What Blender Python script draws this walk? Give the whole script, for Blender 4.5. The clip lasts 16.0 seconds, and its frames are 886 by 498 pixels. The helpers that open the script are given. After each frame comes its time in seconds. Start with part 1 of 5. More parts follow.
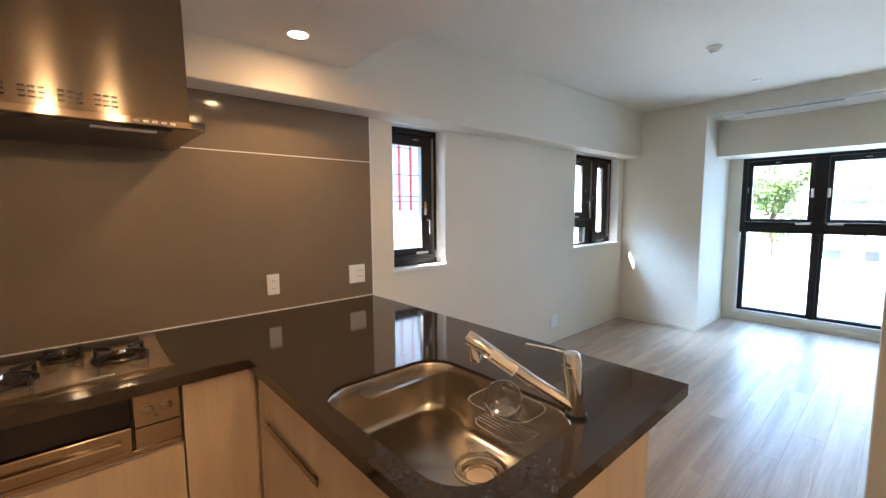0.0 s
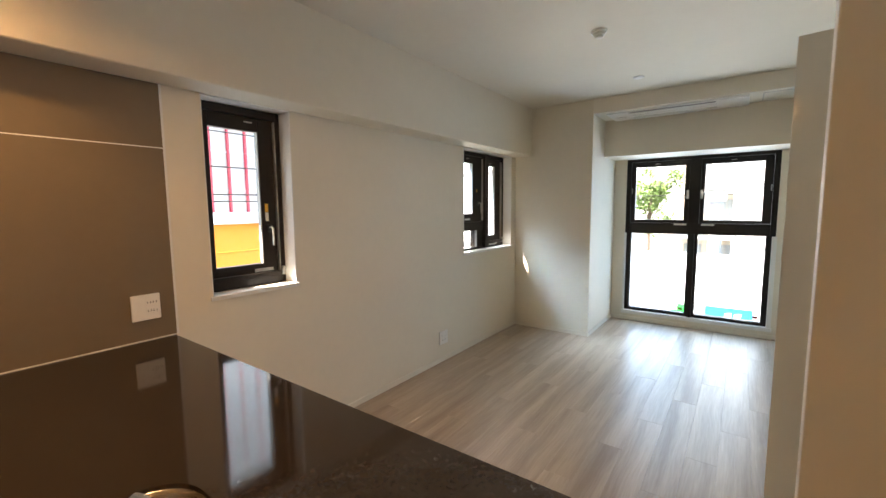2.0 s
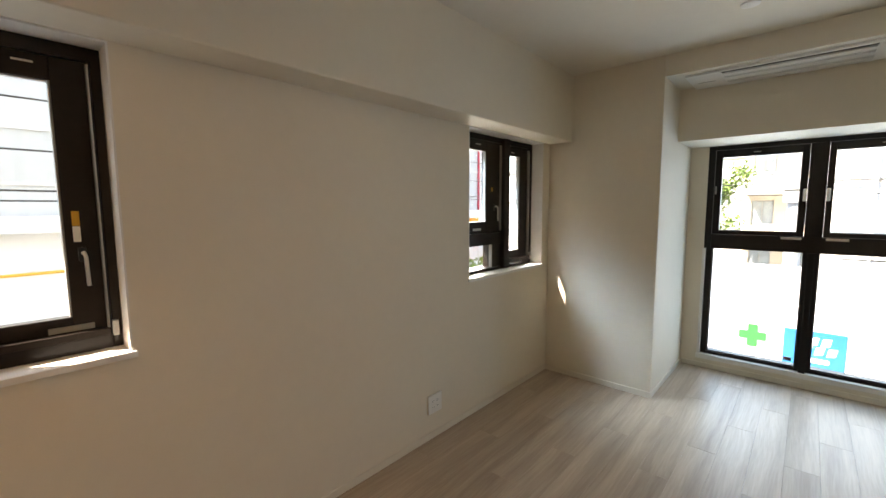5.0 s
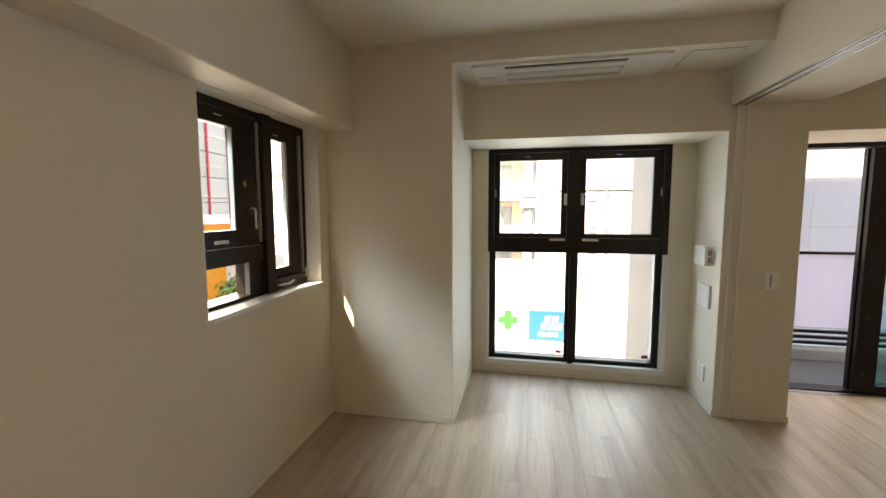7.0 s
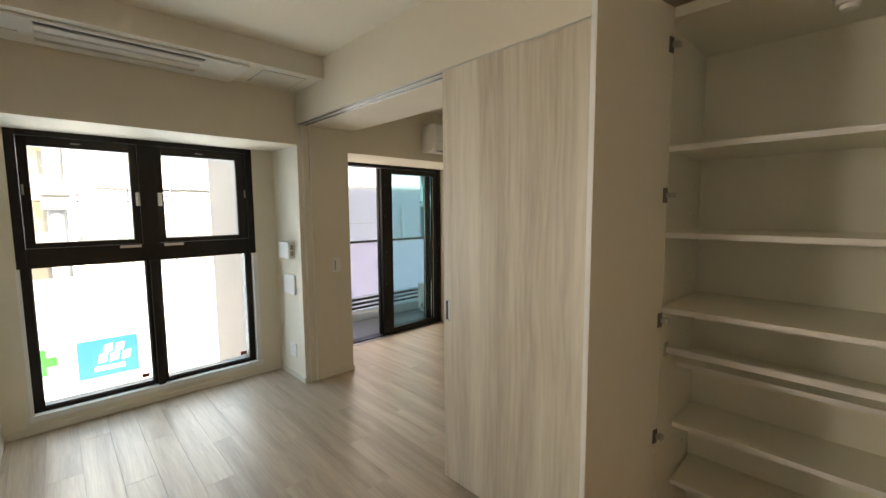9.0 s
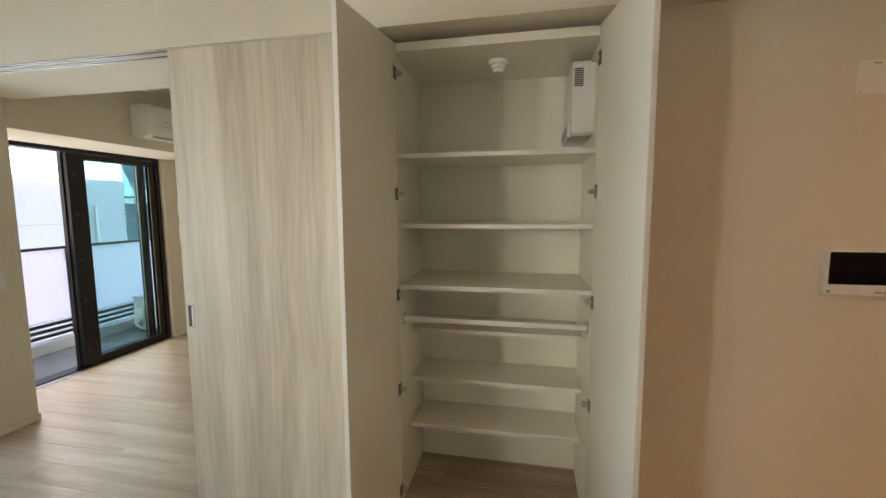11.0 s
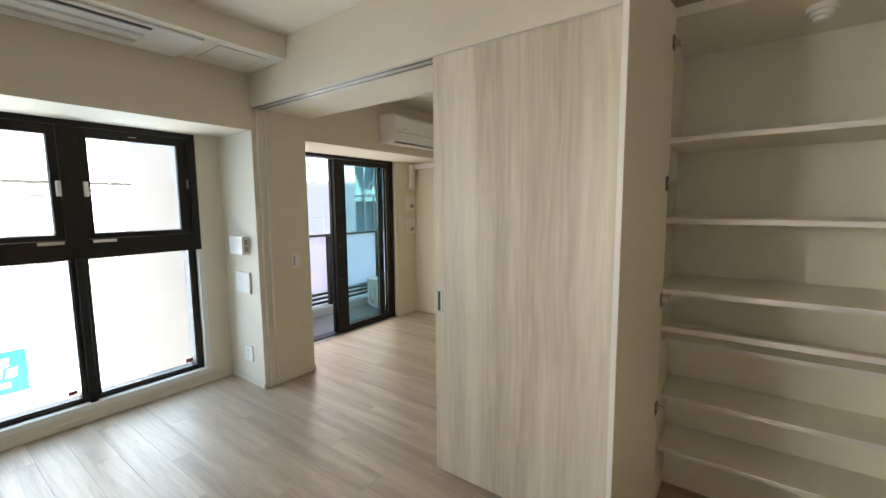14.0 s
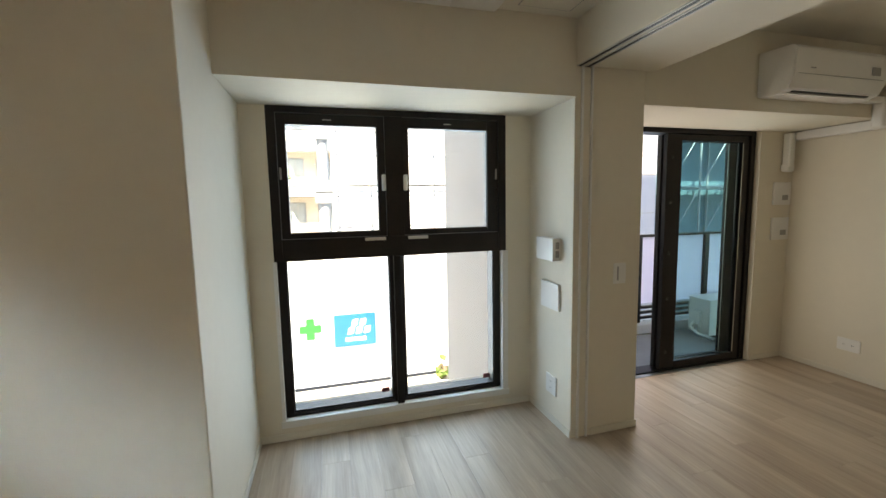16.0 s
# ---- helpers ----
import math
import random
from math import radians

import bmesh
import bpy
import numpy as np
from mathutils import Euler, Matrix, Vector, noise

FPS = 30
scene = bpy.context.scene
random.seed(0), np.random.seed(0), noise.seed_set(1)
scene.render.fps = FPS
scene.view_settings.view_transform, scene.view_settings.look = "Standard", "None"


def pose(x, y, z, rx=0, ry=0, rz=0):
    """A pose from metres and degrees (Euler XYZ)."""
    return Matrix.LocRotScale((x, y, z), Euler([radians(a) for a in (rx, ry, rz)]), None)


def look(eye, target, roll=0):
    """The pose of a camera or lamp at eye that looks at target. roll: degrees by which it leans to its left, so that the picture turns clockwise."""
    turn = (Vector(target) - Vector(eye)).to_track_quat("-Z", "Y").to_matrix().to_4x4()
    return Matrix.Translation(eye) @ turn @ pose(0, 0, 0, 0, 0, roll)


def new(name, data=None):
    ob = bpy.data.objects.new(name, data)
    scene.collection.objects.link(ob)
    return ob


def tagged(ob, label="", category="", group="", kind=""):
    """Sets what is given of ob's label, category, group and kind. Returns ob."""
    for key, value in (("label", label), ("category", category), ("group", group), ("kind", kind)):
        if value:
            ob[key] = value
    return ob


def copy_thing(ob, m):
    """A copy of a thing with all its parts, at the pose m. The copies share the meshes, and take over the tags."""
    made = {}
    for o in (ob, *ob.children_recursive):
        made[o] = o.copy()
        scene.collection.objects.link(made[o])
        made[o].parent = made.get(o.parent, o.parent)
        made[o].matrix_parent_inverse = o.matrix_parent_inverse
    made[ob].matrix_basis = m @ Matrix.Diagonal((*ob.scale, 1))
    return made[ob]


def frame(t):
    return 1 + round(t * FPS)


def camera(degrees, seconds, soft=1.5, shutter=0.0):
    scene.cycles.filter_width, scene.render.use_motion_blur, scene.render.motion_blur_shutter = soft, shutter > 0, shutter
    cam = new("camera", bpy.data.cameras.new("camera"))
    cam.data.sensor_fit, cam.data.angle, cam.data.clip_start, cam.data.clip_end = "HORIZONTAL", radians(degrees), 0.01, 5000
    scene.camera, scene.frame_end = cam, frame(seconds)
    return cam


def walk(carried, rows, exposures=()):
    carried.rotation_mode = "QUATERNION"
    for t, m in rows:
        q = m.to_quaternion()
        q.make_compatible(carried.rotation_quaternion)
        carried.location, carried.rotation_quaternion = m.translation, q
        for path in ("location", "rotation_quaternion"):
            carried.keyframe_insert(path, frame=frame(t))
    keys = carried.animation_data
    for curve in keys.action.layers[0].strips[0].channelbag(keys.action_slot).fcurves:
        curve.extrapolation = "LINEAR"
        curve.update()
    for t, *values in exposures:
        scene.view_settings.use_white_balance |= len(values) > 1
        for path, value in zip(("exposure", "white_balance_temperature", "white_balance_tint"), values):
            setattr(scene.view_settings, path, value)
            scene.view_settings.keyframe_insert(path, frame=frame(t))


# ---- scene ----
cam = camera(94.5, 16.0)
PATH = [
    (0, (0.048, 0.198, 1.438), (1.372, 1.684, 1.24), -0.4),
    (0.5, (0.196, 0.176, 1.457), (1.664, 1.519, 1.252), -0.3),
    (1, (0.355, 0.186, 1.465), (1.925, 1.408, 1.255), -0.2),
    (1.5, (0.53, 0.277, 1.469), (2.145, 1.439, 1.26), -0.3),
    (2, (0.721, 0.376, 1.462), (2.328, 1.548, 1.257), -0.5),
    (2.5, (0.95, 0.458, 1.483), (2.511, 1.691, 1.272), -0.3),
    (3, (1.146, 0.532, 1.483), (2.631, 1.855, 1.269), -0.4),
    (3.2, (1.23, 0.568, 1.484), (2.685, 1.924, 1.273), -0.6),
    (4.05, (1.552, 0.600, 1.484), (3.03, 1.947, 1.281), -0.5),
    (4.7, (1.797, 0.765, 1.492), (3.286, 2.1, 1.288), -0.3),
    (5.3, (2.016, 0.945, 1.5), (3.517, 2.251, 1.296), -0.2),
    (5.5, (2.078, 0.985, 1.496), (3.635, 2.224, 1.292), -0.2),
    (6, (2.278, 1.099, 1.464), (3.976, 2.137, 1.271), -0.0),
    (6.5, (2.475, 1.1, 1.47), (4.3, 1.896, 1.287), -0.1),
    (7, (2.592, 1.208, 1.486), (4.541, 1.617, 1.299), -0.1),
    (7.5, (2.634, 1.26, 1.46), (4.626, 1.234, 1.286), -0.2),
    (8, (2.585, 1.277, 1.459), (4.512, 0.773, 1.282), -0.3),
    (8.5, (2.511, 1.327, 1.466), (4.249, 0.354, 1.282), -0.3),
    (9, (2.483, 1.377, 1.481), (3.926, 0.005, 1.293), -0.4),
    (9.5, (2.486, 1.427, 1.475), (3.586, -0.234, 1.29), -0.3),
    (10, (2.479, 1.466, 1.474), (3.255, -0.368, 1.285), -0.3),
    (10.2, (2.477, 1.479, 1.473), (3.14, -0.398, 1.28), -0.3),
    (12.3, (2.369, 1.62, 1.467), (2.684, -0.343, 1.257), -0.3),
    (12.5, (2.388, 1.626, 1.462), (2.747, -0.331, 1.253), -0.3),
    (13, (2.445, 1.622, 1.448), (3.001, -0.288, 1.24), -0.3),
    (13.5, (2.556, 1.601, 1.45), (3.4, -0.199, 1.231), -0.4),
    (14, (2.749, 1.573, 1.456), (3.93, -0.027, 1.241), -0.5),
    (14.5, (2.934, 1.538, 1.442), (4.426, 0.223, 1.228), -0.7),
    (15, (3.155, 1.482, 1.449), (4.866, 0.468, 1.235), -1.0),
    (15.5, (3.404, 1.387, 1.426), (5.249, 0.644, 1.219), -1.2),
    (16, (3.703, 1.264, 1.433), (5.615, 0.719, 1.22), -1.1),
]
EXPOSURES = [(0.0, 3.68, 5600, 10), (1.0, 3.38, 6200, 11), (2.0, 3.3, 7000, 12), (3.0, 3.0, 7800, 14), (5.5, 2.82, 7600, 14), (7.0, 2.66, 8900, 16), (9.0, 2.82, 8600, 14),
             (10.0, 3.05, 8400, 13), (12.5, 3.45, 6800, 11), (13.5, 3.36, 7300, 12), (14.5, 2.98, 7700, 12), (16.0, 2.62, 7900, 12)]
walk(cam, [(t, look(eye, target, roll)) for t, eye, target, roll in PATH], EXPOSURES)
SKY, SUN, LAMPS, DAY = 0.15, 5.0, 1.5, 0.7


# ---- world, sun and lamps ----
world = bpy.data.worlds.new("sky")
scene.world = world
world.use_nodes = True
wn = world.node_tree
sky = wn.nodes.new("ShaderNodeTexSky")
sky.sky_type = "NISHITA"
sky.sun_disc = False
SUN_WAY = Vector((0.585, -0.465, -1.0)).normalized()
sky.sun_elevation = math.asin(-SUN_WAY.z)
sky.sun_rotation = math.atan2(-SUN_WAY.x, -SUN_WAY.y)
wn.links.new(sky.outputs["Color"], wn.nodes["Background"].inputs["Color"])
wn.nodes["Background"].inputs["Strength"].default_value = SKY

sun = new("sun", bpy.data.lights.new("sun", "SUN"))
sun.data.energy, sun.data.angle, sun.data.color = SUN, radians(0.53), (1.0, 0.95, 0.87)
sun.matrix_world = look((-6, 6, 20), Vector((-6, 6, 20)) + SUN_WAY)


def window_light(name, at, target, wide, high, glow_per_area, colour, spread=180):
    """An area lamp added at one opening, standing in for the daylight through it."""
    lamp_ = new(name, bpy.data.lights.new(name, "AREA"))
    lamp_.data.shape, lamp_.data.size, lamp_.data.size_y = "RECTANGLE", wide, high
    lamp_.data.energy, lamp_.data.color = glow_per_area * math.pi * wide * high, colour
    lamp_.data.spread = radians(spread)
    lamp_.matrix_world = look(at, target)


window_light("bay_window_light", (6.47, 0.82, 1.08), (5.0, 0.82, 1.08), 1.42, 1.84, DAY * 1.03, (0.43, 0.67, 1.0))
window_light("narrow_window_light", (1.96, 2.85, 1.53), (1.96, 1.0, 1.2), 0.38, 0.86, DAY * 0.3, (0.68, 0.835, 1.0))
# added outside the pane and aimed at the closet, for the sunlit surroundings
window_light("side_window_light", (4.98, 3.17, 1.53), (2.5, -0.1, 0.9), 0.86, 0.90, DAY * 3.0, (0.93, 0.96, 0.97), 110)
# narrow fill lamp added outside the pane to light the column face
window_light("side_window_fill", (4.60, 3.04, 1.76), (4.98, 2.36, 0.86), 0.90, 0.40, DAY * 2.1, (0.48, 0.72, 1.0), 44)
window_light("balcony_door_light", (6.385, -1.44, 1.0), (5.0, -1.44, 1.0), 1.62, 1.9, DAY * 0.22, (0.95, 0.97, 1.0))


# ---- materials ----
def material(name, colour, rough=0.5, metal=0.0, vary=0.06, scale=6.0, bump=0.0, bump_scale=60.0, stretch=(1, 1, 1), colour2=None,
             coat=0.0, spec=0.5, piece=0.0, rough_vary=0.05, brushed=0.0):
    """A surface with large soft variation, fine grain and relief."""
    m = bpy.data.materials.new(name)
    m.use_nodes = True
    n, l = m.node_tree.nodes, m.node_tree.links
    b = n["Principled BSDF"]
    b.inputs["Metallic"].default_value = metal
    b.inputs["Specular IOR Level"].default_value = spec
    b.inputs["Coat Weight"].default_value = coat
    b.inputs["Coat Roughness"].default_value = 0.08
    if brushed:
        tangent = n.new("ShaderNodeTangent")
        tangent.direction_type, tangent.axis = "RADIAL", "X"
        l.new(tangent.outputs["Tangent"], b.inputs["Tangent"])
        b.inputs["Anisotropic"].default_value = brushed
    tc = n.new("ShaderNodeTexCoord")
    mp = n.new("ShaderNodeMapping")
    mp.inputs["Scale"].default_value = stretch
    l.new(tc.outputs["Object"], mp.inputs["Vector"])
    vector = mp.outputs["Vector"]
    if piece:
        info = n.new("ShaderNodeObjectInfo")
        mul = n.new("ShaderNodeVectorMath")
        mul.operation = "SCALE"
        mul.inputs[0].default_value = (37.0, 53.0, 29.0)
        l.new(info.outputs["Random"], mul.inputs["Scale"])
        add = n.new("ShaderNodeVectorMath")
        l.new(vector, add.inputs[0])
        l.new(mul.outputs["Vector"], add.inputs[1])
        vector = add.outputs["Vector"]
    big = n.new("ShaderNodeTexNoise")
    big.inputs["Scale"].default_value = scale
    big.inputs["Detail"].default_value = 6
    fine = n.new("ShaderNodeTexNoise")
    fine.inputs["Scale"].default_value = scale * 9
    fine.inputs["Detail"].default_value = 3
    l.new(vector, big.inputs["Vector"])
    l.new(vector, fine.inputs["Vector"])
    mixf = n.new("ShaderNodeMix")
    mixf.inputs["Factor"].default_value = 0.35
    l.new(big.outputs["Fac"], mixf.inputs["A"])
    l.new(fine.outputs["Fac"], mixf.inputs["B"])
    value = mixf.outputs["Result"]
    if piece:
        pm = n.new("ShaderNodeMath")
        pm.operation = "MULTIPLY_ADD"
        pm.inputs[1].default_value = piece
        l.new(info.outputs["Random"], pm.inputs[0])
        sub = n.new("ShaderNodeMath")
        sub.operation = "SUBTRACT"
        l.new(value, sub.inputs[0])
        sub.inputs[1].default_value = piece / 2
        l.new(sub.outputs["Value"], pm.inputs[2])
        value = pm.outputs["Value"]
    ramp = n.new("ShaderNodeValToRGB")
    c1 = [c * (1 - vary) for c in colour]
    c2 = colour2 or [min(1, c * (1 + vary)) for c in colour]
    ramp.color_ramp.elements[0].position, ramp.color_ramp.elements[1].position = 0.3, 0.7
    ramp.color_ramp.elements[0].color, ramp.color_ramp.elements[1].color = (*c1, 1), (*c2, 1)
    l.new(value, ramp.inputs["Fac"])
    l.new(ramp.outputs["Color"], b.inputs["Base Color"])
    rr_ = n.new("ShaderNodeMapRange")
    rr_.inputs["To Min"].default_value, rr_.inputs["To Max"].default_value = max(0.02, rough - rough_vary), rough + rough_vary
    l.new(big.outputs["Fac"], rr_.inputs["Value"])
    l.new(rr_.outputs["Result"], b.inputs["Roughness"])
    if bump:
        bt = n.new("ShaderNodeTexNoise")
        bt.inputs["Scale"].default_value = bump_scale
        bt.inputs["Detail"].default_value = 4
        l.new(vector, bt.inputs["Vector"])
        bp = n.new("ShaderNodeBump")
        bp.inputs["Strength"].default_value = bump
        bp.inputs["Distance"].default_value = 0.004
        l.new(bt.outputs["Fac"], bp.inputs["Height"])
        l.new(bp.outputs["Normal"], b.inputs["Normal"])
    return m


def wood(name, dark, mid, light, along="x", rough=0.4, piece=0.0, coat=0.0, contrast=1.0, width=14.0, spec=0.5):
    """Straight-grained timber: long streaks along one axis, fine pores across them."""
    m = bpy.data.materials.new(name)
    m.use_nodes = True
    n, l = m.node_tree.nodes, m.node_tree.links
    b = n["Principled BSDF"]
    b.inputs["Coat Weight"].default_value = coat
    b.inputs["Coat Roughness"].default_value = 0.15
    b.inputs["Specular IOR Level"].default_value = spec
    tc = n.new("ShaderNodeTexCoord")
    vector = tc.outputs["Object"]
    info = n.new("ShaderNodeObjectInfo")
    if piece:
        mul = n.new("ShaderNodeVectorMath")
        mul.operation = "SCALE"
        mul.inputs[0].default_value = (37.0, 53.0, 29.0)
        l.new(info.outputs["Random"], mul.inputs["Scale"])
        add = n.new("ShaderNodeVectorMath")
        l.new(vector, add.inputs[0])
        l.new(mul.outputs["Vector"], add.inputs[1])
        vector = add.outputs["Vector"]
    warp = n.new("ShaderNodeTexNoise")
    warp.inputs["Scale"].default_value = 1.3
    l.new(vector, warp.inputs["Vector"])
    wm = n.new("ShaderNodeVectorMath")
    wm.operation = "MULTIPLY_ADD"
    l.new(warp.outputs["Color"], wm.inputs[0])
    wm.inputs[1].default_value = (0.06, 0.06, 0.06)
    l.new(vector, wm.inputs[2])
    squeeze = {"x": (0.05, 1, 1), "y": (1, 0.05, 1), "z": (1, 1, 0.05)}[along]

    def streak(k, detail, s):
        mp = n.new("ShaderNodeMapping")
        mp.inputs["Scale"].default_value = [s * q for q in squeeze]
        l.new(wm.outputs["Vector"], mp.inputs["Vector"])
        t = n.new("ShaderNodeTexNoise")
        t.inputs["Scale"].default_value = k
        t.inputs["Detail"].default_value = detail
        l.new(mp.outputs["Vector"], t.inputs["Vector"])
        return t.outputs["Fac"]
    a, c = streak(width, 5, 1), streak(width * 9, 3, 1)
    mixf = n.new("ShaderNodeMix")
    mixf.inputs["Factor"].default_value = 0.3
    l.new(a, mixf.inputs["A"])
    l.new(c, mixf.inputs["B"])
    value = mixf.outputs["Result"]
    if piece:
        pm = n.new("ShaderNodeMath")
        pm.operation = "MULTIPLY_ADD"
        pm.inputs[1].default_value = piece
        l.new(info.outputs["Random"], pm.inputs[0])
        sub = n.new("ShaderNodeMath")
        sub.operation = "SUBTRACT"
        l.new(value, sub.inputs[0])
        sub.inputs[1].default_value = piece / 2
        l.new(sub.outputs["Value"], pm.inputs[2])
        value = pm.outputs["Value"]
    ramp = n.new("ShaderNodeValToRGB")
    ramp.color_ramp.elements[0].position, ramp.color_ramp.elements[1].position = 0.5 - 0.2 / contrast, 0.5 + 0.2 / contrast
    ramp.color_ramp.elements[0].color, ramp.color_ramp.elements[1].color = (*dark, 1), (*light, 1)
    e = ramp.color_ramp.elements.new(0.5)
    e.color = (*mid, 1)
    l.new(value, ramp.inputs["Fac"])
    l.new(ramp.outputs["Color"], b.inputs["Base Color"])
    rm = n.new("ShaderNodeMapRange")
    rm.inputs["To Min"].default_value, rm.inputs["To Max"].default_value = rough + 0.07, rough - 0.05
    l.new(a, rm.inputs["Value"])
    l.new(rm.outputs["Result"], b.inputs["Roughness"])
    bp = n.new("ShaderNodeBump")
    bp.inputs["Strength"].default_value = 0.06
    bp.inputs["Distance"].default_value = 0.003
    l.new(c, bp.inputs["Height"])
    l.new(bp.outputs["Normal"], b.inputs["Normal"])
    return m


def clear_glass(name, tint=(1, 1, 1), sheen=0.03):
    """A thin clear pane: light goes straight through, with a glancing reflection."""
    m = bpy.data.materials.new(name)
    m.use_nodes = True
    n, l = m.node_tree.nodes, m.node_tree.links
    n.remove(n["Principled BSDF"])
    tr = n.new("ShaderNodeBsdfTransparent")
    tr.inputs["Color"].default_value = (*tint, 1)
    gl = n.new("ShaderNodeBsdfGlossy")
    gl.inputs["Roughness"].default_value = 0.01
    lw = n.new("ShaderNodeLayerWeight")
    lw.inputs["Blend"].default_value = 0.5
    pw = n.new("ShaderNodeMath")
    pw.operation = "POWER"
    l.new(lw.outputs["Facing"], pw.inputs[0])
    pw.inputs[1].default_value = 4.0
    fr = n.new("ShaderNodeMath")
    fr.operation = "MULTIPLY_ADD"
    l.new(pw.outputs["Value"], fr.inputs[0])
    fr.inputs[1].default_value, fr.inputs[2].default_value = 0.5, sheen
    mx = n.new("ShaderNodeMixShader")
    l.new(fr.outputs["Value"], mx.inputs["Fac"])
    l.new(tr.outputs["BSDF"], mx.inputs[1])
    l.new(gl.outputs["BSDF"], mx.inputs[2])
    l.new(mx.outputs["Shader"], n["Material Output"].inputs["Surface"])
    return m


def frosted(name, colour):
    """A milky sheet that lets some daylight through."""
    m = material(name, colour, 0.35, vary=0.03, scale=1.0)
    n, l = m.node_tree.nodes, m.node_tree.links
    tl = n.new("ShaderNodeBsdfTranslucent")
    tl.inputs["Color"].default_value = (*colour, 1)
    mx = n.new("ShaderNodeMixShader")
    mx.inputs["Fac"].default_value = 0.55
    l.new(n["Principled BSDF"].outputs["BSDF"], mx.inputs[1])
    l.new(tl.outputs["BSDF"], mx.inputs[2])
    l.new(mx.outputs["Shader"], n["Material Output"].inputs["Surface"])
    return m


def glow(name, colour, strength):
    m = bpy.data.materials.new(name)
    m.use_nodes = True
    b = m.node_tree.nodes["Principled BSDF"]
    b.inputs["Base Color"].default_value = (*colour, 1)
    b.inputs["Emission Color"].default_value = (*colour, 1)
    b.inputs["Emission Strength"].default_value = strength
    return m


WALL = material("wallpaper", (0.74, 0.675, 0.555), 0.75, vary=0.03, scale=2.0, bump=0.25, bump_scale=220.0)
CEIL = material("ceiling_paper", (0.755, 0.705, 0.605), 0.8, vary=0.025, scale=1.6, bump=0.25, bump_scale=200.0)
SKIRT = material("painted_skirting", (0.73, 0.675, 0.57), 0.5, vary=0.02, scale=5.0)
TRIM = material("white_trim", (0.78, 0.76, 0.72), 0.4, vary=0.02, scale=5.0)
PLANK = wood("floor_oak", (0.315, 0.235, 0.168), (0.42, 0.328, 0.24), (0.53, 0.425, 0.32), "x", 0.36, piece=0.09, contrast=1.15, width=11.0, spec=0.5)
UNDER = material("underfloor", (0.09, 0.07, 0.055), 0.8, vary=0.2)
DOORWOOD = wood("pale_ash", (0.43, 0.355, 0.27), (0.62, 0.545, 0.435), (0.76, 0.69, 0.575), "z", 0.42, contrast=1.15, width=6.5)
CABWOOD = wood("cabinet_oak", (0.46, 0.36, 0.26), (0.56, 0.45, 0.335), (0.66, 0.54, 0.41), "z", 0.45, contrast=0.8, width=10.0)
GLOSS = material("gloss_white_panel", (0.76, 0.72, 0.62), 0.12, vary=0.015, scale=2.0, rough_vary=0.02, coat=0.3)
MELAMINE = material("white_melamine", (0.86, 0.835, 0.715), 0.35, vary=0.02, scale=3.0)
BRONZE = material("dark_bronze_aluminium", (0.017, 0.012, 0.0095), 0.38, metal=0.0, vary=0.25, scale=5.0, spec=0.25)
BLACK = material("black_aluminium", (0.015, 0.0125, 0.011), 0.3, vary=0.25, scale=5.0, spec=0.3)
SEAL = material("grey_gasket", (0.35, 0.34, 0.32), 0.5, vary=0.1)
ALU = material("satin_aluminium", (0.62, 0.61, 0.58), 0.3, metal=1.0, vary=0.05, scale=30.0)
CHROME = material("chrome", (0.82, 0.82, 0.82), 0.07, metal=1.0, vary=0.03, rough_vary=0.03, scale=20.0)
STEEL = material("brushed_stainless", (0.33, 0.275, 0.21), 0.15, metal=1.0, vary=0.02, scale=6.0, stretch=(1, 1, 14), rough_vary=0.015, brushed=1.0)
SINKSTEEL = material("sink_stainless", (0.47, 0.415, 0.35), 0.24, metal=1.0, vary=0.015, scale=2.0, rough_vary=0.01)
STONE = material("dark_engineered_stone", (0.034, 0.025, 0.0195), 0.075, vary=0.22, scale=90.0, rough_vary=0.02, spec=0.5)
SPLASH = material("taupe_gloss_panel", (0.195, 0.15, 0.103), 0.075, vary=0.04, scale=3.0, rough_vary=0.015)
PLASTIC = material("white_plastic", (0.80, 0.78, 0.74), 0.3, vary=0.02, scale=10.0)
GREYPLASTIC = material("grey_plastic", (0.32, 0.31, 0.29), 0.4, vary=0.06, scale=20.0)
DARKPLASTIC = material("black_plastic", (0.015, 0.015, 0.016), 0.3, vary=0.2, scale=20.0)
SCREEN = material("dark_display", (0.006, 0.006, 0.008), 0.06, vary=0.1, rough_vary=0.01)
IRON = material("cast_iron", (0.014, 0.012, 0.011), 0.6, vary=0.25, scale=60.0, bump=0.2, bump_scale=300.0)
GLASSTOP = material("stove_glass_top", (0.30, 0.235, 0.165), 0.12, metal=0.5, vary=0.04, scale=8.0, rough_vary=0.02)
GLASS = clear_glass("window_glass", (0.96, 0.98, 0.97))
TINTGLASS = clear_glass("double_glass", (0.79, 0.91, 0.915))
CLEARPLASTIC = clear_glass("clear_plastic", (0.80, 0.81, 0.80), 0.30)
LAMP = glow("lamp_diffuser", (1.0, 0.58, 0.25), 13.0)
PAPER = material("paper_label", (0.78, 0.77, 0.72), 0.6, vary=0.03)
INK = material("label_ink", (0.08, 0.08, 0.09), 0.6)
YELLOW = material("orange_label", (0.75, 0.42, 0.05), 0.5)
REDLABEL = material("maroon_label", (0.20, 0.03, 0.03), 0.5)
CONCRETE = material("grey_concrete", (0.30, 0.30, 0.295), 0.8, vary=0.10, scale=1.6, bump=0.5, bump_scale=40.0)
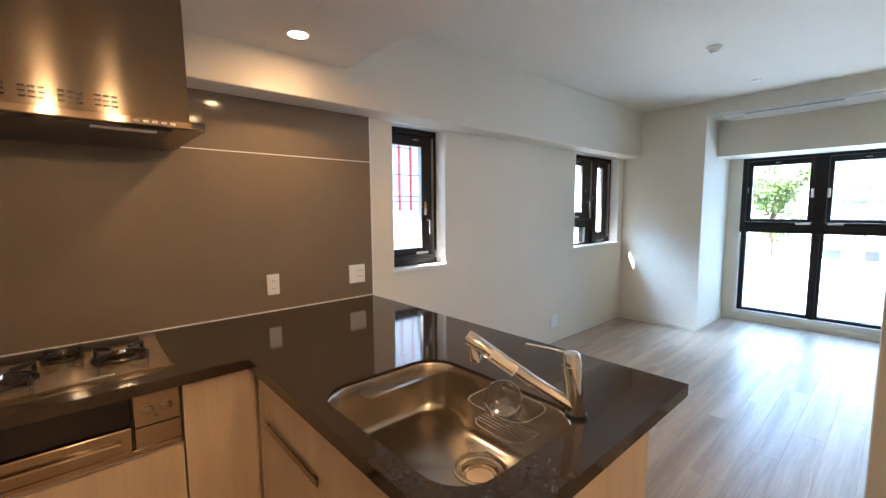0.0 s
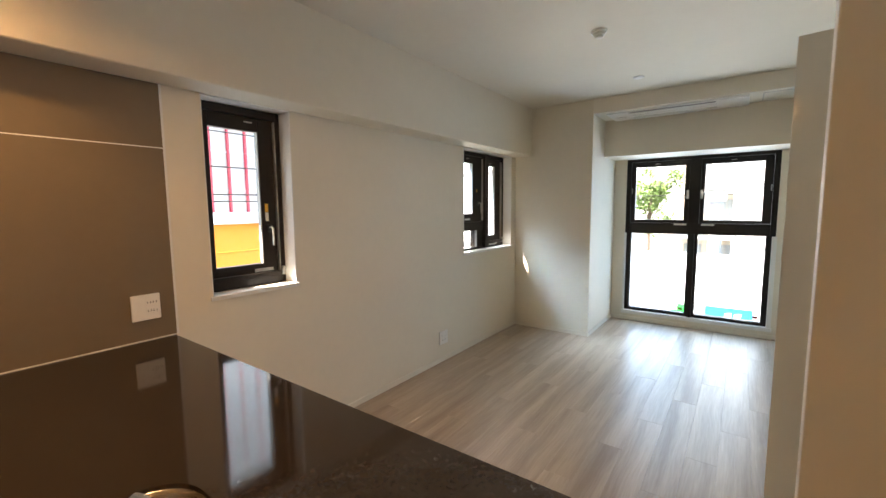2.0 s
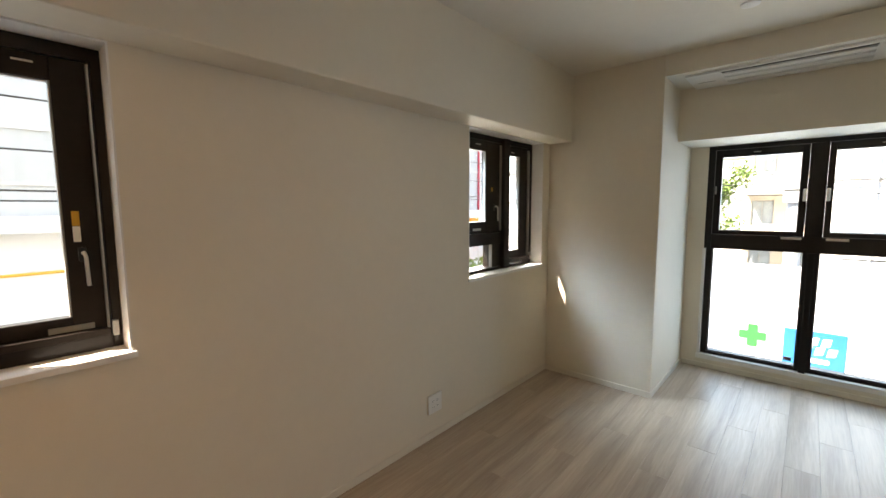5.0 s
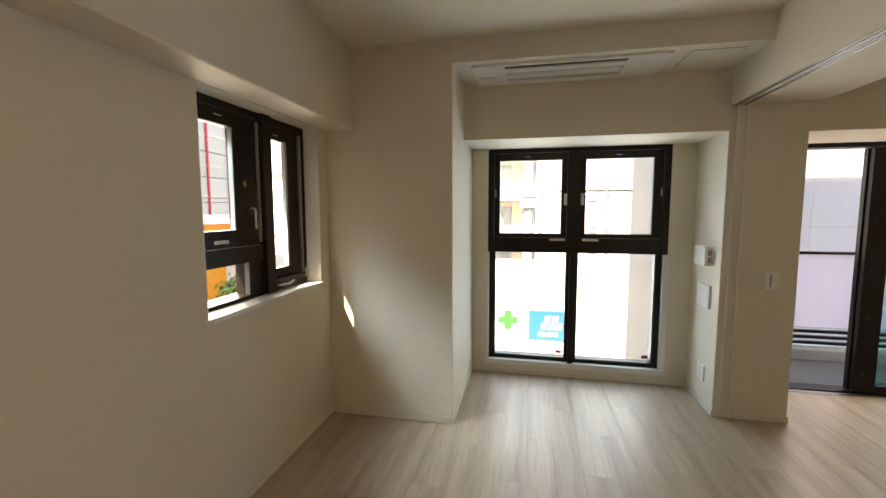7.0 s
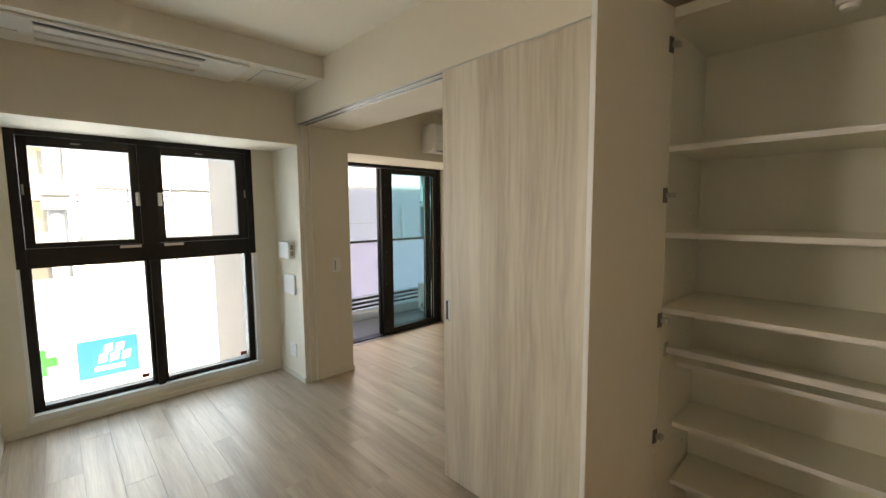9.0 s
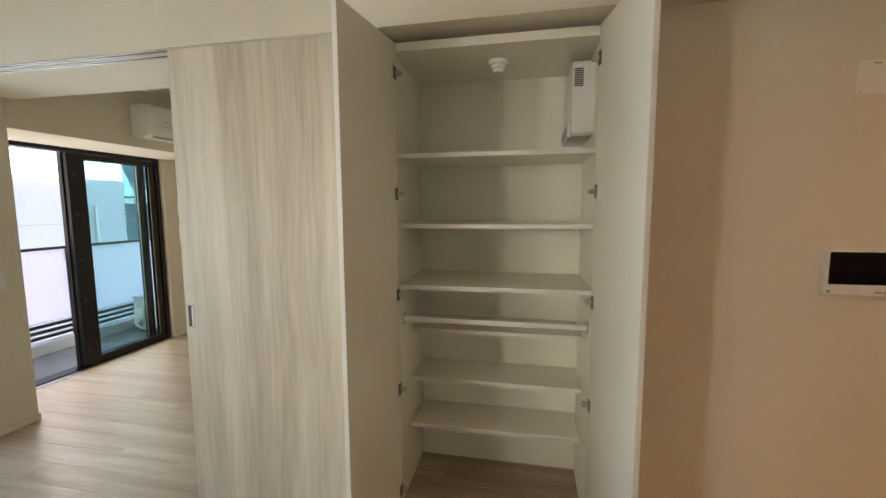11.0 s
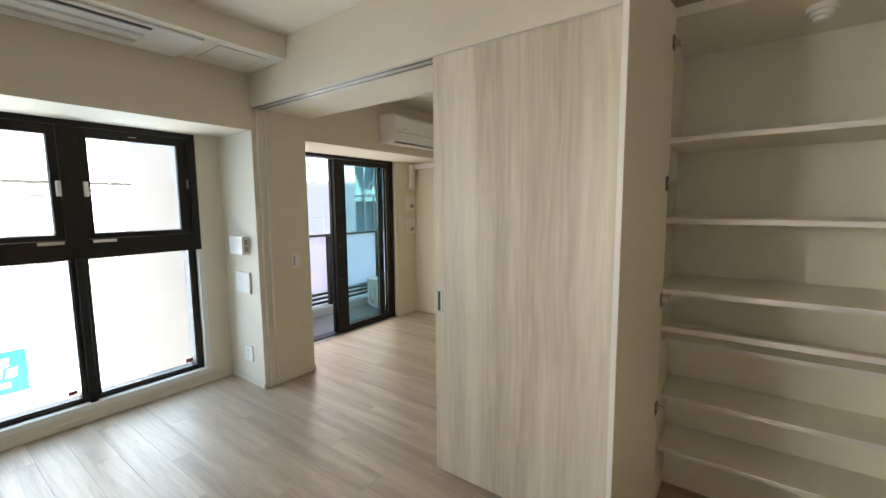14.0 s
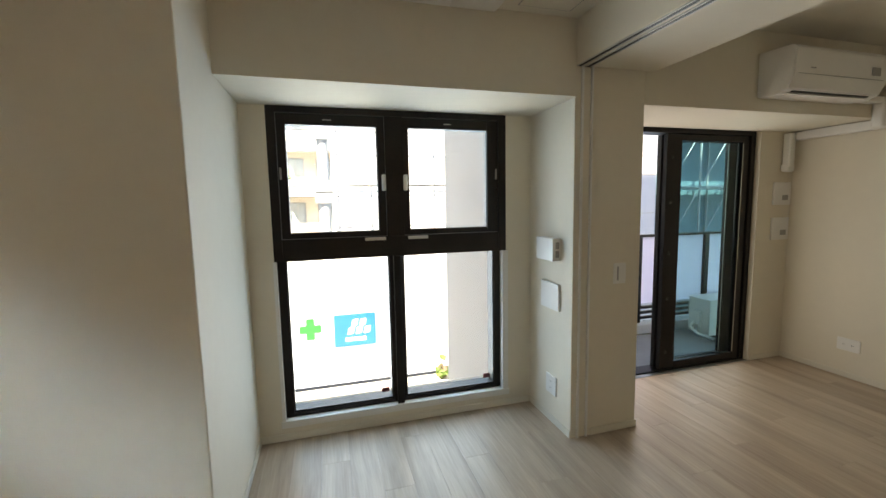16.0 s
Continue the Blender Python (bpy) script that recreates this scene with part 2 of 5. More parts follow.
RENDER_WHITE = material("white_render", (0.72, 0.72, 0.72), 0.75, vary=0.05, scale=0.6, bump=0.2, bump_scale=30.0)
RENDER_GREY = material("pale_grey_cladding", (0.44, 0.46, 0.47), 0.6, vary=0.06, scale=0.7)
RENDER_BEIGE = material("beige_tile_facade", (0.55, 0.47, 0.37), 0.6, vary=0.08, scale=2.0)
FENCE = material("white_steel_hoarding", (0.64, 0.69, 0.76), 0.45, vary=0.03, scale=1.0)
BLUE = material("blue_sign_paint", (0.008, 0.12, 0.32), 0.4, vary=0.05)
GREEN = material("green_sign_paint", (0.01, 0.28, 0.04), 0.4, vary=0.05)
WHITEPAINT = material("white_sign_paint", (0.8, 0.8, 0.8), 0.4, vary=0.02)
ORANGE = material("orange_wall_paint", (0.80, 0.30, 0.02), 0.55, vary=0.06, scale=1.0)
RED = material("red_steel_paint", (0.50, 0.04, 0.07), 0.45, vary=0.08, scale=2.0)
ASPHALT = material("asphalt", (0.055, 0.055, 0.056), 0.85, vary=0.2, scale=2.0, bump=0.5, bump_scale=80.0)
PAVING = material("concrete_paving", (0.44, 0.42, 0.37), 0.85, vary=0.12, scale=1.5, bump=0.4, bump_scale=60.0)
LEAF = material("green_leaves", (0.09, 0.17, 0.04), 0.5, vary=0.35, scale=3.0, colour2=(0.20, 0.29, 0.07))
FINWALL = material("pale_concrete", (0.50, 0.495, 0.48), 0.8, vary=0.08, scale=1.6, bump=0.5, bump_scale=40.0)
BARK = material("tree_bark", (0.12, 0.085, 0.06), 0.9, vary=0.3, scale=12.0, bump=0.6, bump_scale=30.0)
SHEET = material("teal_scaffold_sheet", (0.08, 0.16, 0.195), 0.6, vary=0.15, scale=1.2, bump=0.3, bump_scale=5.0)
CLADDING = material("pale_panel_cladding", (0.40, 0.41, 0.46), 0.6, vary=0.05, scale=0.8, bump=0.2, bump_scale=20.0)
SCAFFOLD = material("dull_scaffold_pipe", (0.24, 0.27, 0.29), 0.5, metal=0.3, vary=0.15, scale=8.0)
PIPE = material("galvanised_pipe", (0.52, 0.53, 0.54), 0.4, metal=0.6, vary=0.1, scale=10.0)
WINDOWFAR = material("far_window_glass", (0.34, 0.37, 0.38), 0.1, vary=0.2, scale=0.5)
FROST = frosted("frosted_balcony_panel", (0.80, 0.79, 0.90))
HINGE = material("dark_steel_hinge", (0.16, 0.145, 0.125), 0.35, metal=0.8, vary=0.1, scale=20.0)
CABLE = material("black_cable", (0.02, 0.02, 0.02), 0.6)


# ---- building tools ----
ORIGIN = {}


def box(bm, lo, hi, bevel=0.0, seg=1):
    lo, hi = [min(a, b) for a, b in zip(lo, hi)], [max(a, b) for a, b in zip(lo, hi)]
    vs = [bm.verts.new((x, y, z)) for x in (lo[0], hi[0]) for y in (lo[1], hi[1]) for z in (lo[2], hi[2])]
    fs = [bm.faces.new([vs[i] for i in q]) for q in ((0, 1, 3, 2), (4, 6, 7, 5), (0, 4, 5, 1), (2, 3, 7, 6), (0, 2, 6, 4), (1, 5, 7, 3))]
    if bevel:
        es = list({e for f in fs for e in f.edges})
        bmesh.ops.bevel(bm, geom=es, offset=bevel, segments=seg, affect="EDGES", profile=0.5)
    return bm


def boxes(*items, bevel=0.0, seg=1):
    bm = bmesh.new()
    for lo, hi in items:
        box(bm, lo, hi, bevel, seg)
    return bm


def loft(bm, rings, cap0=False, cap1=False, closed=True):
    rows = [[bm.verts.new(p) for p in r] for r in rings]
    k = len(rows[0])
    for a, b in zip(rows, rows[1:]):
        for i in range(k if closed else k - 1):
            bm.faces.new((a[i], a[(i + 1) % k], b[(i + 1) % k], b[i]))
    if cap0:
        bm.faces.new(list(reversed(rows[0])))
    if cap1:
        bm.faces.new(rows[-1])
    return bm


def ring(c, axis, r, k=16):
    axis = Vector(axis).normalized()
    side = axis.orthogonal().normalized()
    up = axis.cross(side)
    return [Vector(c) + r * (math.cos(2 * math.pi * i / k) * side + math.sin(2 * math.pi * i / k) * up) for i in range(k)]


def cyl(bm, p0, p1, r0, r1=None, k=16):
    r1 = r0 if r1 is None else r1
    ax = Vector(p1) - Vector(p0)
    return loft(bm, [ring(p0, ax, r0, k), ring(p1, ax, r1, k)], True, True)


def lathe(bm, c, axis, profile, k=20):
    """profile: (distance along the axis, radius) pairs."""
    axis = Vector(axis).normalized()
    return loft(bm, [ring(Vector(c) + axis * d, axis, r, k) for d, r in profile], True, True)


def tube(bm, path, r, k=8):
    path = [Vector(p) for p in path]
    rings, side = [], None
    for i, p in enumerate(path):
        t = (path[min(i + 1, len(path) - 1)] - path[max(i - 1, 0)]).normalized()
        side = t.orthogonal().normalized() if side is None else (side - t * side.dot(t)).normalized()
        up = t.cross(side)
        rings.append([p + r * (math.cos(2 * math.pi * j / k) * side + math.sin(2 * math.pi * j / k) * up) for j in range(k)])
    return loft(bm, rings, True, True)


def round_rect(x0, x1, y0, y1, r, z, n=6):
    out = []
    for cx, cy, a0 in ((x1 - r, y1 - r, 0), (x0 + r, y1 - r, 90), (x0 + r, y0 + r, 180), (x1 - r, y0 + r, 270)):
        for i in range(n + 1):
            a = radians(a0 + 90 * i / n)
            out.append((cx + r * math.cos(a), cy + r * math.sin(a), z))
    return out


def slab_with_holes(bm, outer, holes, z0, z1):
    """A flat slab between two heights, with holes right through it."""
    edges = []
    for loop in [outer, *holes]:
        vs = [bm.verts.new((p[0], p[1], z1)) for p in loop]
        edges += [bm.edges.new((vs[i], vs[(i + 1) % len(vs)])) for i in range(len(vs))]
    res = bmesh.ops.triangle_fill(bm, use_beauty=True, edges=edges, normal=(0, 0, 1))
    faces = [g for g in res["geom"] if isinstance(g, bmesh.types.BMFace)]
    ex = bmesh.ops.extrude_face_region(bm, geom=faces, use_keep_orig=True)
    vs = [g for g in ex["geom"] if isinstance(g, bmesh.types.BMVert)]
    bmesh.ops.translate(bm, verts=vs, vec=(0, 0, z0 - z1))
    return bm


def holed(bm, axis, d0, d1, a0, a1, z0, z1, holes):
    """A wall across an axis, between d0 and d1, from a0 to a1 and z0 to z1, with openings (a0, a1, z0, z1) right through it."""
    av = sorted({a0, a1, *[h[0] for h in holes], *[h[1] for h in holes]})
    zv = sorted({z0, z1, *[h[2] for h in holes], *[h[3] for h in holes]})
    av, zv = [a for a in av if a0 <= a <= a1], [z for z in zv if z0 <= z <= z1]

    def full(i, j):
        if not (0 <= i < len(av) - 1 and 0 <= j < len(zv) - 1):
            return False
        a, z = (av[i] + av[i + 1]) / 2, (zv[j] + zv[j + 1]) / 2
        return not any(h[0] < a < h[1] and h[2] < z < h[3] for h in holes)
    made = {}

    def v(d, a, z):
        key = (d, a, z)
        if key not in made:
            made[key] = bm.verts.new((d, a, z) if axis == "x" else (a, d, z))
        return made[key]
    for i in range(len(av) - 1):
        for j in range(len(zv) - 1):
            if not full(i, j):
                continue
            p, q, r, s = av[i], av[i + 1], zv[j], zv[j + 1]
            bm.faces.new((v(d0, p, r), v(d0, q, r), v(d0, q, s), v(d0, p, s)))
            bm.faces.new((v(d1, p, r), v(d1, p, s), v(d1, q, s), v(d1, q, r)))
            for di, dj, (e0, e1) in ((-1, 0, ((p, r), (p, s))), (1, 0, ((q, r), (q, s))), (0, -1, ((p, r), (q, r))), (0, 1, ((p, s), (q, s)))):
                if not full(i + di, j + dj):
                    bm.faces.new((v(d0, *e0), v(d0, *e1), v(d1, *e1), v(d1, *e0)))
    return bm


def finish(name, bm, mat, origin=(0, 0, 0), smooth=None):
    bmesh.ops.recalc_face_normals(bm, faces=bm.faces)
    bmesh.ops.translate(bm, verts=bm.verts, vec=-Vector(origin))
    if smooth:
        for f in bm.faces:
            f.smooth = True
        for e in bm.edges:
            if len(e.link_faces) == 2 and e.calc_face_angle(0) > radians(smooth):
                e.smooth = False
    me = bpy.data.meshes.new(name)
    bm.to_mesh(me)
    bm.free()
    me.materials.append(mat)
    return me


def thing(name, at, label, category, group="", kind=""):
    ob = new(name)
    ob.location = at
    ob.empty_display_size = 0.05
    ORIGIN[ob] = Vector(at)
    return tagged(ob, label, category, group, kind)


def part(name, bm, mat, parent, label="", smooth=None):
    at = ORIGIN[parent]
    ob = new(name, finish(name, bm, mat, at, smooth))
    ob.parent = parent
    ORIGIN[ob] = at
    return tagged(ob, label)


def solid(name, bm, mat, at, label, category, group="", kind="", smooth=None):
    """A thing that is one mesh."""
    ob = new(name, finish(name, bm, mat, at, smooth))
    ob.location = at
    ORIGIN[ob] = Vector(at)
    return tagged(ob, label, category, group, kind)


def setting(name, bm, mat, label, category, smooth=None):
    return solid(name, bm, mat, (0, 0, 0), label, category, kind="structure", smooth=smooth)


# ---- structure ----
NORTH, SPLIT, FACE = 2.61, -0.11, 5.285       # long window wall, line of the sliding doors, front of the column
BAY, BAYTOP = 6.285, 2.02                      # bay window wall, its soffit
HEAD, TOP, TOP2 = 2.19, 2.58, 2.50            # door head, ceilings of the two rooms
SOUTH = -2.69                                  # far wall of the bedroom
floor = setting("floor", boxes(((-1.6, -3.0, -0.20), (6.43, 2.70, -0.012))), UNDER, "pale greyish oak plank floor throughout the flat", "floor")
W1, W2 = (1.72, 2.228, 1.0, 2.041), (4.135, 5.172, 0.998, 2.041)
setting("wall_north", holed(bmesh.new(), "y", NORTH, 2.86, -1.6, 6.6, -0.2, 2.8, [W1, W2]), WALL, "off-white papered long wall with two dark windows", "wall")
setting("beam_north", boxes(((-1.6, 2.404, 2.041), (FACE, NORTH, 2.8)), bevel=0.005), WALL, "off-white papered beam along the window wall", "beam")
setting("column", boxes(((FACE, 1.708, -0.2), (6.6, NORTH, 2.8)), bevel=0.004), WALL, "off-white papered corner column beside the bay", "column")
WB = (0.075, 1.568, 0.105, 2.035)
setting("wall_bay", holed(bmesh.new(), "x", BAY, 6.58, SPLIT, 1.708, -0.2, 2.8, [WB]), WALL, "off-white wall round the full-height bay window", "wall")
setting("beam_bay", boxes(((5.757, SPLIT, BAYTOP), (BAY, 1.708, 2.8))), WALL, "off-white papered beam over the bay window", "beam")
setting("ceiling_bay", boxes(((FACE, SPLIT, 2.43), (5.757, 1.708, 2.8))), CEIL, "lowered off-white ceiling strip in front of the bay", "ceiling")
setting("ceiling", boxes(((1.277, SPLIT, TOP), (FACE, 2.404, 2.8))), CEIL, "off-white papered living room ceiling", "ceiling")
setting("ceiling_kitchen", boxes(((-1.6, -1.3, 2.25), (1.277, 2.404, 2.8))), CEIL, "lowered off-white kitchen ceiling", "ceiling")
setting("pier", boxes(((5.77, -0.58, -0.2), (6.58, SPLIT, 2.8)), bevel=0.003), WALL, "off-white papered pier between bay and bedroom", "pier")
setting("header", boxes(((0.9, -0.64, HEAD), (5.77, SPLIT, 2.8))), WALL, "off-white papered header over sliding doors and closet", "beam")
setting("wall_intercom", boxes(((0.9, -0.30, -0.2), (2.142, -0.165, HEAD))), WALL, "off-white papered wall with intercom and switches", "wall")
setting("wall_passage", boxes(((0.78, -1.3, -0.2), (0.9, -0.165, 2.8))), WALL, "off-white papered passage wall", "wall")
setting("wall_passage_end", boxes(((-1.6, -1.42, -0.2), (0.9, -1.3, 2.8))), WALL, "off-white papered end wall of the passage", "wall")
setting("wall_west", boxes(((-1.72, -1.42, -0.2), (-1.6, 2.86, 2.8))), WALL, "off-white papered kitchen end wall", "wall")
setting("wall_closet_side", boxes(((3.06, -0.80, -0.2), (3.135, SPLIT, HEAD))), WALL, "off-white post between closet and sliding doors", "wall")
setting("wall_closet_back", boxes(((2.03, -0.80, -0.2), (3.06, -0.735, HEAD))), MELAMINE, "white closet back wall", "wall")
setting("wall_closet_west", boxes(((2.03, -0.735, -0.2), (2.142, -0.30, HEAD))), MELAMINE, "white closet side wall", "wall")
setting("wall_bedroom_west", boxes(((3.0, SOUTH, -0.2), (3.06, -0.80, 2.8))), WALL, "off-white papered bedroom wall", "wall")
setting("wall_bedroom_south", boxes(((3.0, -3.0, -0.2), (6.58, SOUTH, 2.8))), WALL, "off-white papered bedroom side wall", "wall")
BD = (-2.31, -0.58, -0.2, 2.02)
setting("wall_bedroom_east", holed(bmesh.new(), "x", 6.36, 6.58, SOUTH, -0.58, -0.2, 2.8, [BD]), WALL, "off-white wall round the balcony door", "wall")
setting("beam_bedroom", boxes(((5.77, SOUTH, 2.0), (6.36, -0.58, 2.8))), WALL, "off-white papered beam over the balcony door", "beam")
setting("beam_bedroom_south", boxes(((3.06, SOUTH, 2.215), (5.77, SOUTH + 0.07, TOP2)), bevel=0.003), WALL, "off-white papered shallow beam along the bedroom wall", "beam")
setting("ceiling_bedroom", boxes(((3.0, SOUTH, TOP2), (5.77, -0.64, 2.8))), CEIL, "off-white papered bedroom ceiling", "ceiling")


def skirting(name, lo, hi):
    setting(name, boxes((lo, hi), bevel=0.002), SKIRT, "thin off-white baseboard along the wall", "baseboard")


skirting("baseboard_north", (1.50, NORTH - 0.008, 0.0), (FACE, NORTH, 0.045))
skirting("baseboard_column", (FACE - 0.008, 1.70, 0.0), (FACE, NORTH - 0.008, 0.045))
skirting("baseboard_column_side", (FACE, 1.70, 0.0), (BAY, 1.708, 0.045))
skirting("baseboard_bay", (BAY - 0.008, SPLIT + 0.008, 0.0), (BAY, 1.70, 0.045))
skirting("baseboard_pier", (5.77, SPLIT, 0.0), (BAY - 0.008, SPLIT + 0.008, 0.045))
skirting("baseboard_pier_end", (5.762, -0.58, 0.0), (5.77, -0.24, 0.045))
skirting("baseboard_pier_back", (5.762, -0.588, 0.0), (6.36, -0.58, 0.045))
skirting("baseboard_intercom", (0.9, -0.165, 0.0), (2.138, -0.157, 0.045))
skirting("baseboard_bedroom_south", (3.06, SOUTH, 0.0), (6.36, SOUTH + 0.008, 0.045))
skirting("baseboard_bedroom_east", (6.352, SOUTH + 0.008, 0.0), (6.36, -2.31, 0.045))
skirting("baseboard_closet", (2.142, -0.735, 0.0), (3.06, -0.727, 0.06))

# own building: unseen blocks above and below, added to shade balcony and street side
setting("upper_storeys", boxes(((-9, -9, 2.83), (6.55, 2.83, 15.0))), RENDER_GREY, "unseen plain grey block above the flat, added for its shade", "building")
setting("lower_storey", boxes(((-9, -9, -3.9), (6.55, 2.83, -0.22))), RENDER_GREY, "unseen plain grey block below the flat, added to block skylight", "building")


# ---- windows and doors of the shell ----
def label_plate(parent, lo, hi, mat, name="label"):
    part(name, boxes((lo, hi)), mat, parent)


def crank_handle(parent, x, y, z, h=0.11):
    """A small lever on the sash stile, standing off into the room."""
    base = part("handle", boxes(((x - 0.011, y - 0.012, z - 0.03), (x + 0.011, y, z + 0.02)), bevel=0.003), DARKPLASTIC, parent)
    part("lever", tube(bmesh.new(), [(x, y - 0.008, z), (x, y - 0.03, z + 0.004), (x + 0.004, y - 0.038, z - 0.01), (x + 0.006, y - 0.038, z - h)], 0.006), ALU, base, "satin metal lever")


def casement(parent, x0, x1, z0, z1, y, left, right, lower, upper, mat=BRONZE, bead=0.006):
    """A sash between x0 and x1 with unequal stiles, its gaskets and pane."""
    sash = part("sash", boxes(((x0, y, z0), (x0 + left, y + 0.045, z1)), ((x1 - right, y, z0), (x1, y + 0.045, z1)),
                              ((x0 + left, y, z0), (x1 - right, y + 0.045, z0 + lower)), ((x0 + left, y, z1 - upper), (x1 - right, y + 0.045, z1)), bevel=0.002), mat, parent)
    a, b, c, d = x0 + left, x1 - right, z0 + lower, z1 - upper
    part("gasket", boxes(((b - bead, y + 0.004, c), (b, y + 0.03, d)), ((a, y + 0.012, c), (a + 0.004, y + 0.03, d)), ((a, y + 0.012, d - 0.004), (b, y + 0.03, d))), SEAL, sash, "pale grey gasket round the pane")
    pane = part("pane", boxes(((a, y + 0.022, c), (b, y + 0.028, d))), GLASS, sash)
    pane.visible_shadow = False
    return sash


def window_lining(parent, x0, x1, z0, z1, y0, y1):
    part("reveal", boxes(((x0, y0 - 0.001, z0 - 0.002), (x0 + 0.006, y1, z1)), ((x1 - 0.006, y0 - 0.001, z0 - 0.002), (x1, y1, z1)), ((x0 + 0.006, y0 - 0.001, z1 - 0.006), (x1 - 0.006, y1, z1))), TRIM, parent, "white window lining")
    part("sill", boxes(((x0 - 0.012, y0 - 0.014, z0 - 0.022), (x1 + 0.012, y0 - 0.001, z0 + 0.001)), ((x0 + 0.002, y0 - 0.002, z0 - 0.01), (x1 - 0.002, y1, z0 + 0.001)), bevel=0.002), TRIM, parent, "white window sill")


FY = 2.715
w = thing("window_1", (1.974, FY, 1.0), "narrow dark bronze casement window in white lining", "window", kind="structure")
x0, x1, z0, z1 = W1
part("window_frame", boxes(((x0 + 0.006, FY, z0), (x0 + 0.04, 2.84, z1 - 0.006)), ((x1 - 0.034, FY, z0), (x1 - 0.006, 2.84, z1 - 0.006)),
                           ((x0 + 0.04, FY, z0), (x1 - 0.034, 2.84, z0 + 0.05)), ((x0 + 0.04, FY, z1 - 0.05), (x1 - 0.034, 2.84, z1 - 0.006)), bevel=0.002), BRONZE, w)
casement(w, x0 + 0.042, x1 - 0.036, z0 + 0.052, z1 - 0.052, FY + 0.02, 0.045, 0.100, 0.075, 0.075)
part("stay_rail", boxes(((x0 + 0.05, FY - 0.012, z0 + 0.05), (x1 - 0.04, FY + 0.018, z0 + 0.075)), bevel=0.002), BRONZE, w)
part("weather_strip", boxes(((x1 - 0.046, FY - 0.004, z0 + 0.07), (x1 - 0.040, FY + 0.019, z1 - 0.06)), bevel=0.001), ALU, w, "thin silver edge strip")
part("stop", boxes(((x1 - 0.036, FY - 0.018, z0 + 0.045), (x1 - 0.018, FY, z0 + 0.10)), bevel=0.002), ALU, w, "small silver sash stop")
label_plate(w, (x1 - 0.20, FY + 0.017, z0 + 0.078), (x1 - 0.08, FY + 0.0195, z0 + 0.098), ALU, "nameplate")
label_plate(w, (x1 - 0.115, FY + 0.017, z0 + 0.44), (x1 - 0.095, FY + 0.0195, z0 + 0.49), YELLOW, "label")
label_plate(w, (x1 - 0.115, FY + 0.017, z0 + 0.385), (x1 - 0.095, FY + 0.0195, z0 + 0.438), PAPER, "label")
label_plate(w, (x1 - 0.22, FY + 0.017, z1 - 0.082), (x1 - 0.17, FY + 0.0195, z1 - 0.076), PAPER, "label")
crank_handle(w, x1 - 0.095, FY + 0.02, z0 + 0.345)
window_lining(w, x0, x1, z0, z1, NORTH, FY)

w = thing("window_2", (4.65, FY, 1.0), "dark bronze window with two casements and a small fixed light", "window", kind="structure")
x0, x1, z0, z1 = W2
MU = 4.735
part("window_frame", boxes(((x0 + 0.006, FY, z0), (x0 + 0.036, 2.84, z1 - 0.006)), ((x1 - 0.034, FY, z0), (x1 - 0.006, 2.84, z1 - 0.006)),
                           ((x0 + 0.036, FY, z0), (MU - 0.04, 2.84, z0 + 0.022)), ((MU + 0.04, FY, z0), (x1 - 0.034, 2.84, z0 + 0.045)),
                           ((x0 + 0.036, FY, z1 - 0.045), (x1 - 0.034, 2.84, z1 - 0.006)), ((x0 + 0.036, FY, z0 + 0.205), (MU - 0.04, 2.84, z0 + 0.295)), bevel=0.002), BRONZE, w)
part("mullion", boxes(((MU - 0.04, FY - 0.025, z0 + 0.002), (MU + 0.04, 2.84, z1 - 0.008)), bevel=0.003), BRONZE, w)
casement(w, x0 + 0.038, MU - 0.042, z0 + 0.297, z1 - 0.047, FY + 0.015, 0.06, 0.19, 0.09, 0.075)
casement(w, MU + 0.042, x1 - 0.036, z0 + 0.047, z1 - 0.047, FY + 0.02, 0.045, 0.135, 0.085, 0.075, bead=0.02)
part("weather_strip", boxes(((x1 - 0.062, FY - 0.004, z0 + 0.07), (x1 - 0.052, FY + 0.019, z1 - 0.06)), bevel=0.001), ALU, w, "thin silver edge strip")
part("weather_strip", boxes(((MU - 0.056, FY - 0.004, z0 + 0.31), (MU - 0.05, FY + 0.014, z1 - 0.06)), bevel=0.001), ALU, w, "thin silver edge strip")
part("stop", boxes(((x1 - 0.05, FY - 0.02, z0 + 0.04), (x1 - 0.03, FY, z0 + 0.10)), bevel=0.002), ALU, w, "small silver sash stop")
part("stay_rail", boxes(((MU + 0.05, FY - 0.012, z0 + 0.045), (x1 - 0.04, FY + 0.018, z0 + 0.07)), bevel=0.002), BRONZE, w)
part("stay_arm", tube(bmesh.new(), [(MU + 0.06, FY - 0.02, z0 + 0.035), (MU + 0.16, FY - 0.03, z0 + 0.032), (MU + 0.24, FY - 0.016, z0 + 0.04)], 0.007), ALU, w)
p = part("pane", boxes(((x0 + 0.10, FY + 0.045, z0 + 0.022), (MU - 0.15, FY + 0.05, z0 + 0.205))), GLASS, w)
p.visible_shadow = False
part("fixed_light", boxes(((x0 + 0.036, FY + 0.012, z0 + 0.022), (x0 + 0.10, 2.82, z0 + 0.205)), ((MU - 0.15, FY + 0.012, z0 + 0.022), (MU - 0.04, 2.82, z0 + 0.205)), bevel=0.002), BRONZE, w)
part("gasket", boxes(((MU - 0.157, FY + 0.014, z0 + 0.022), (MU - 0.150, FY + 0.04, z0 + 0.205))), SEAL, w, "pale grey gasket round the pane")
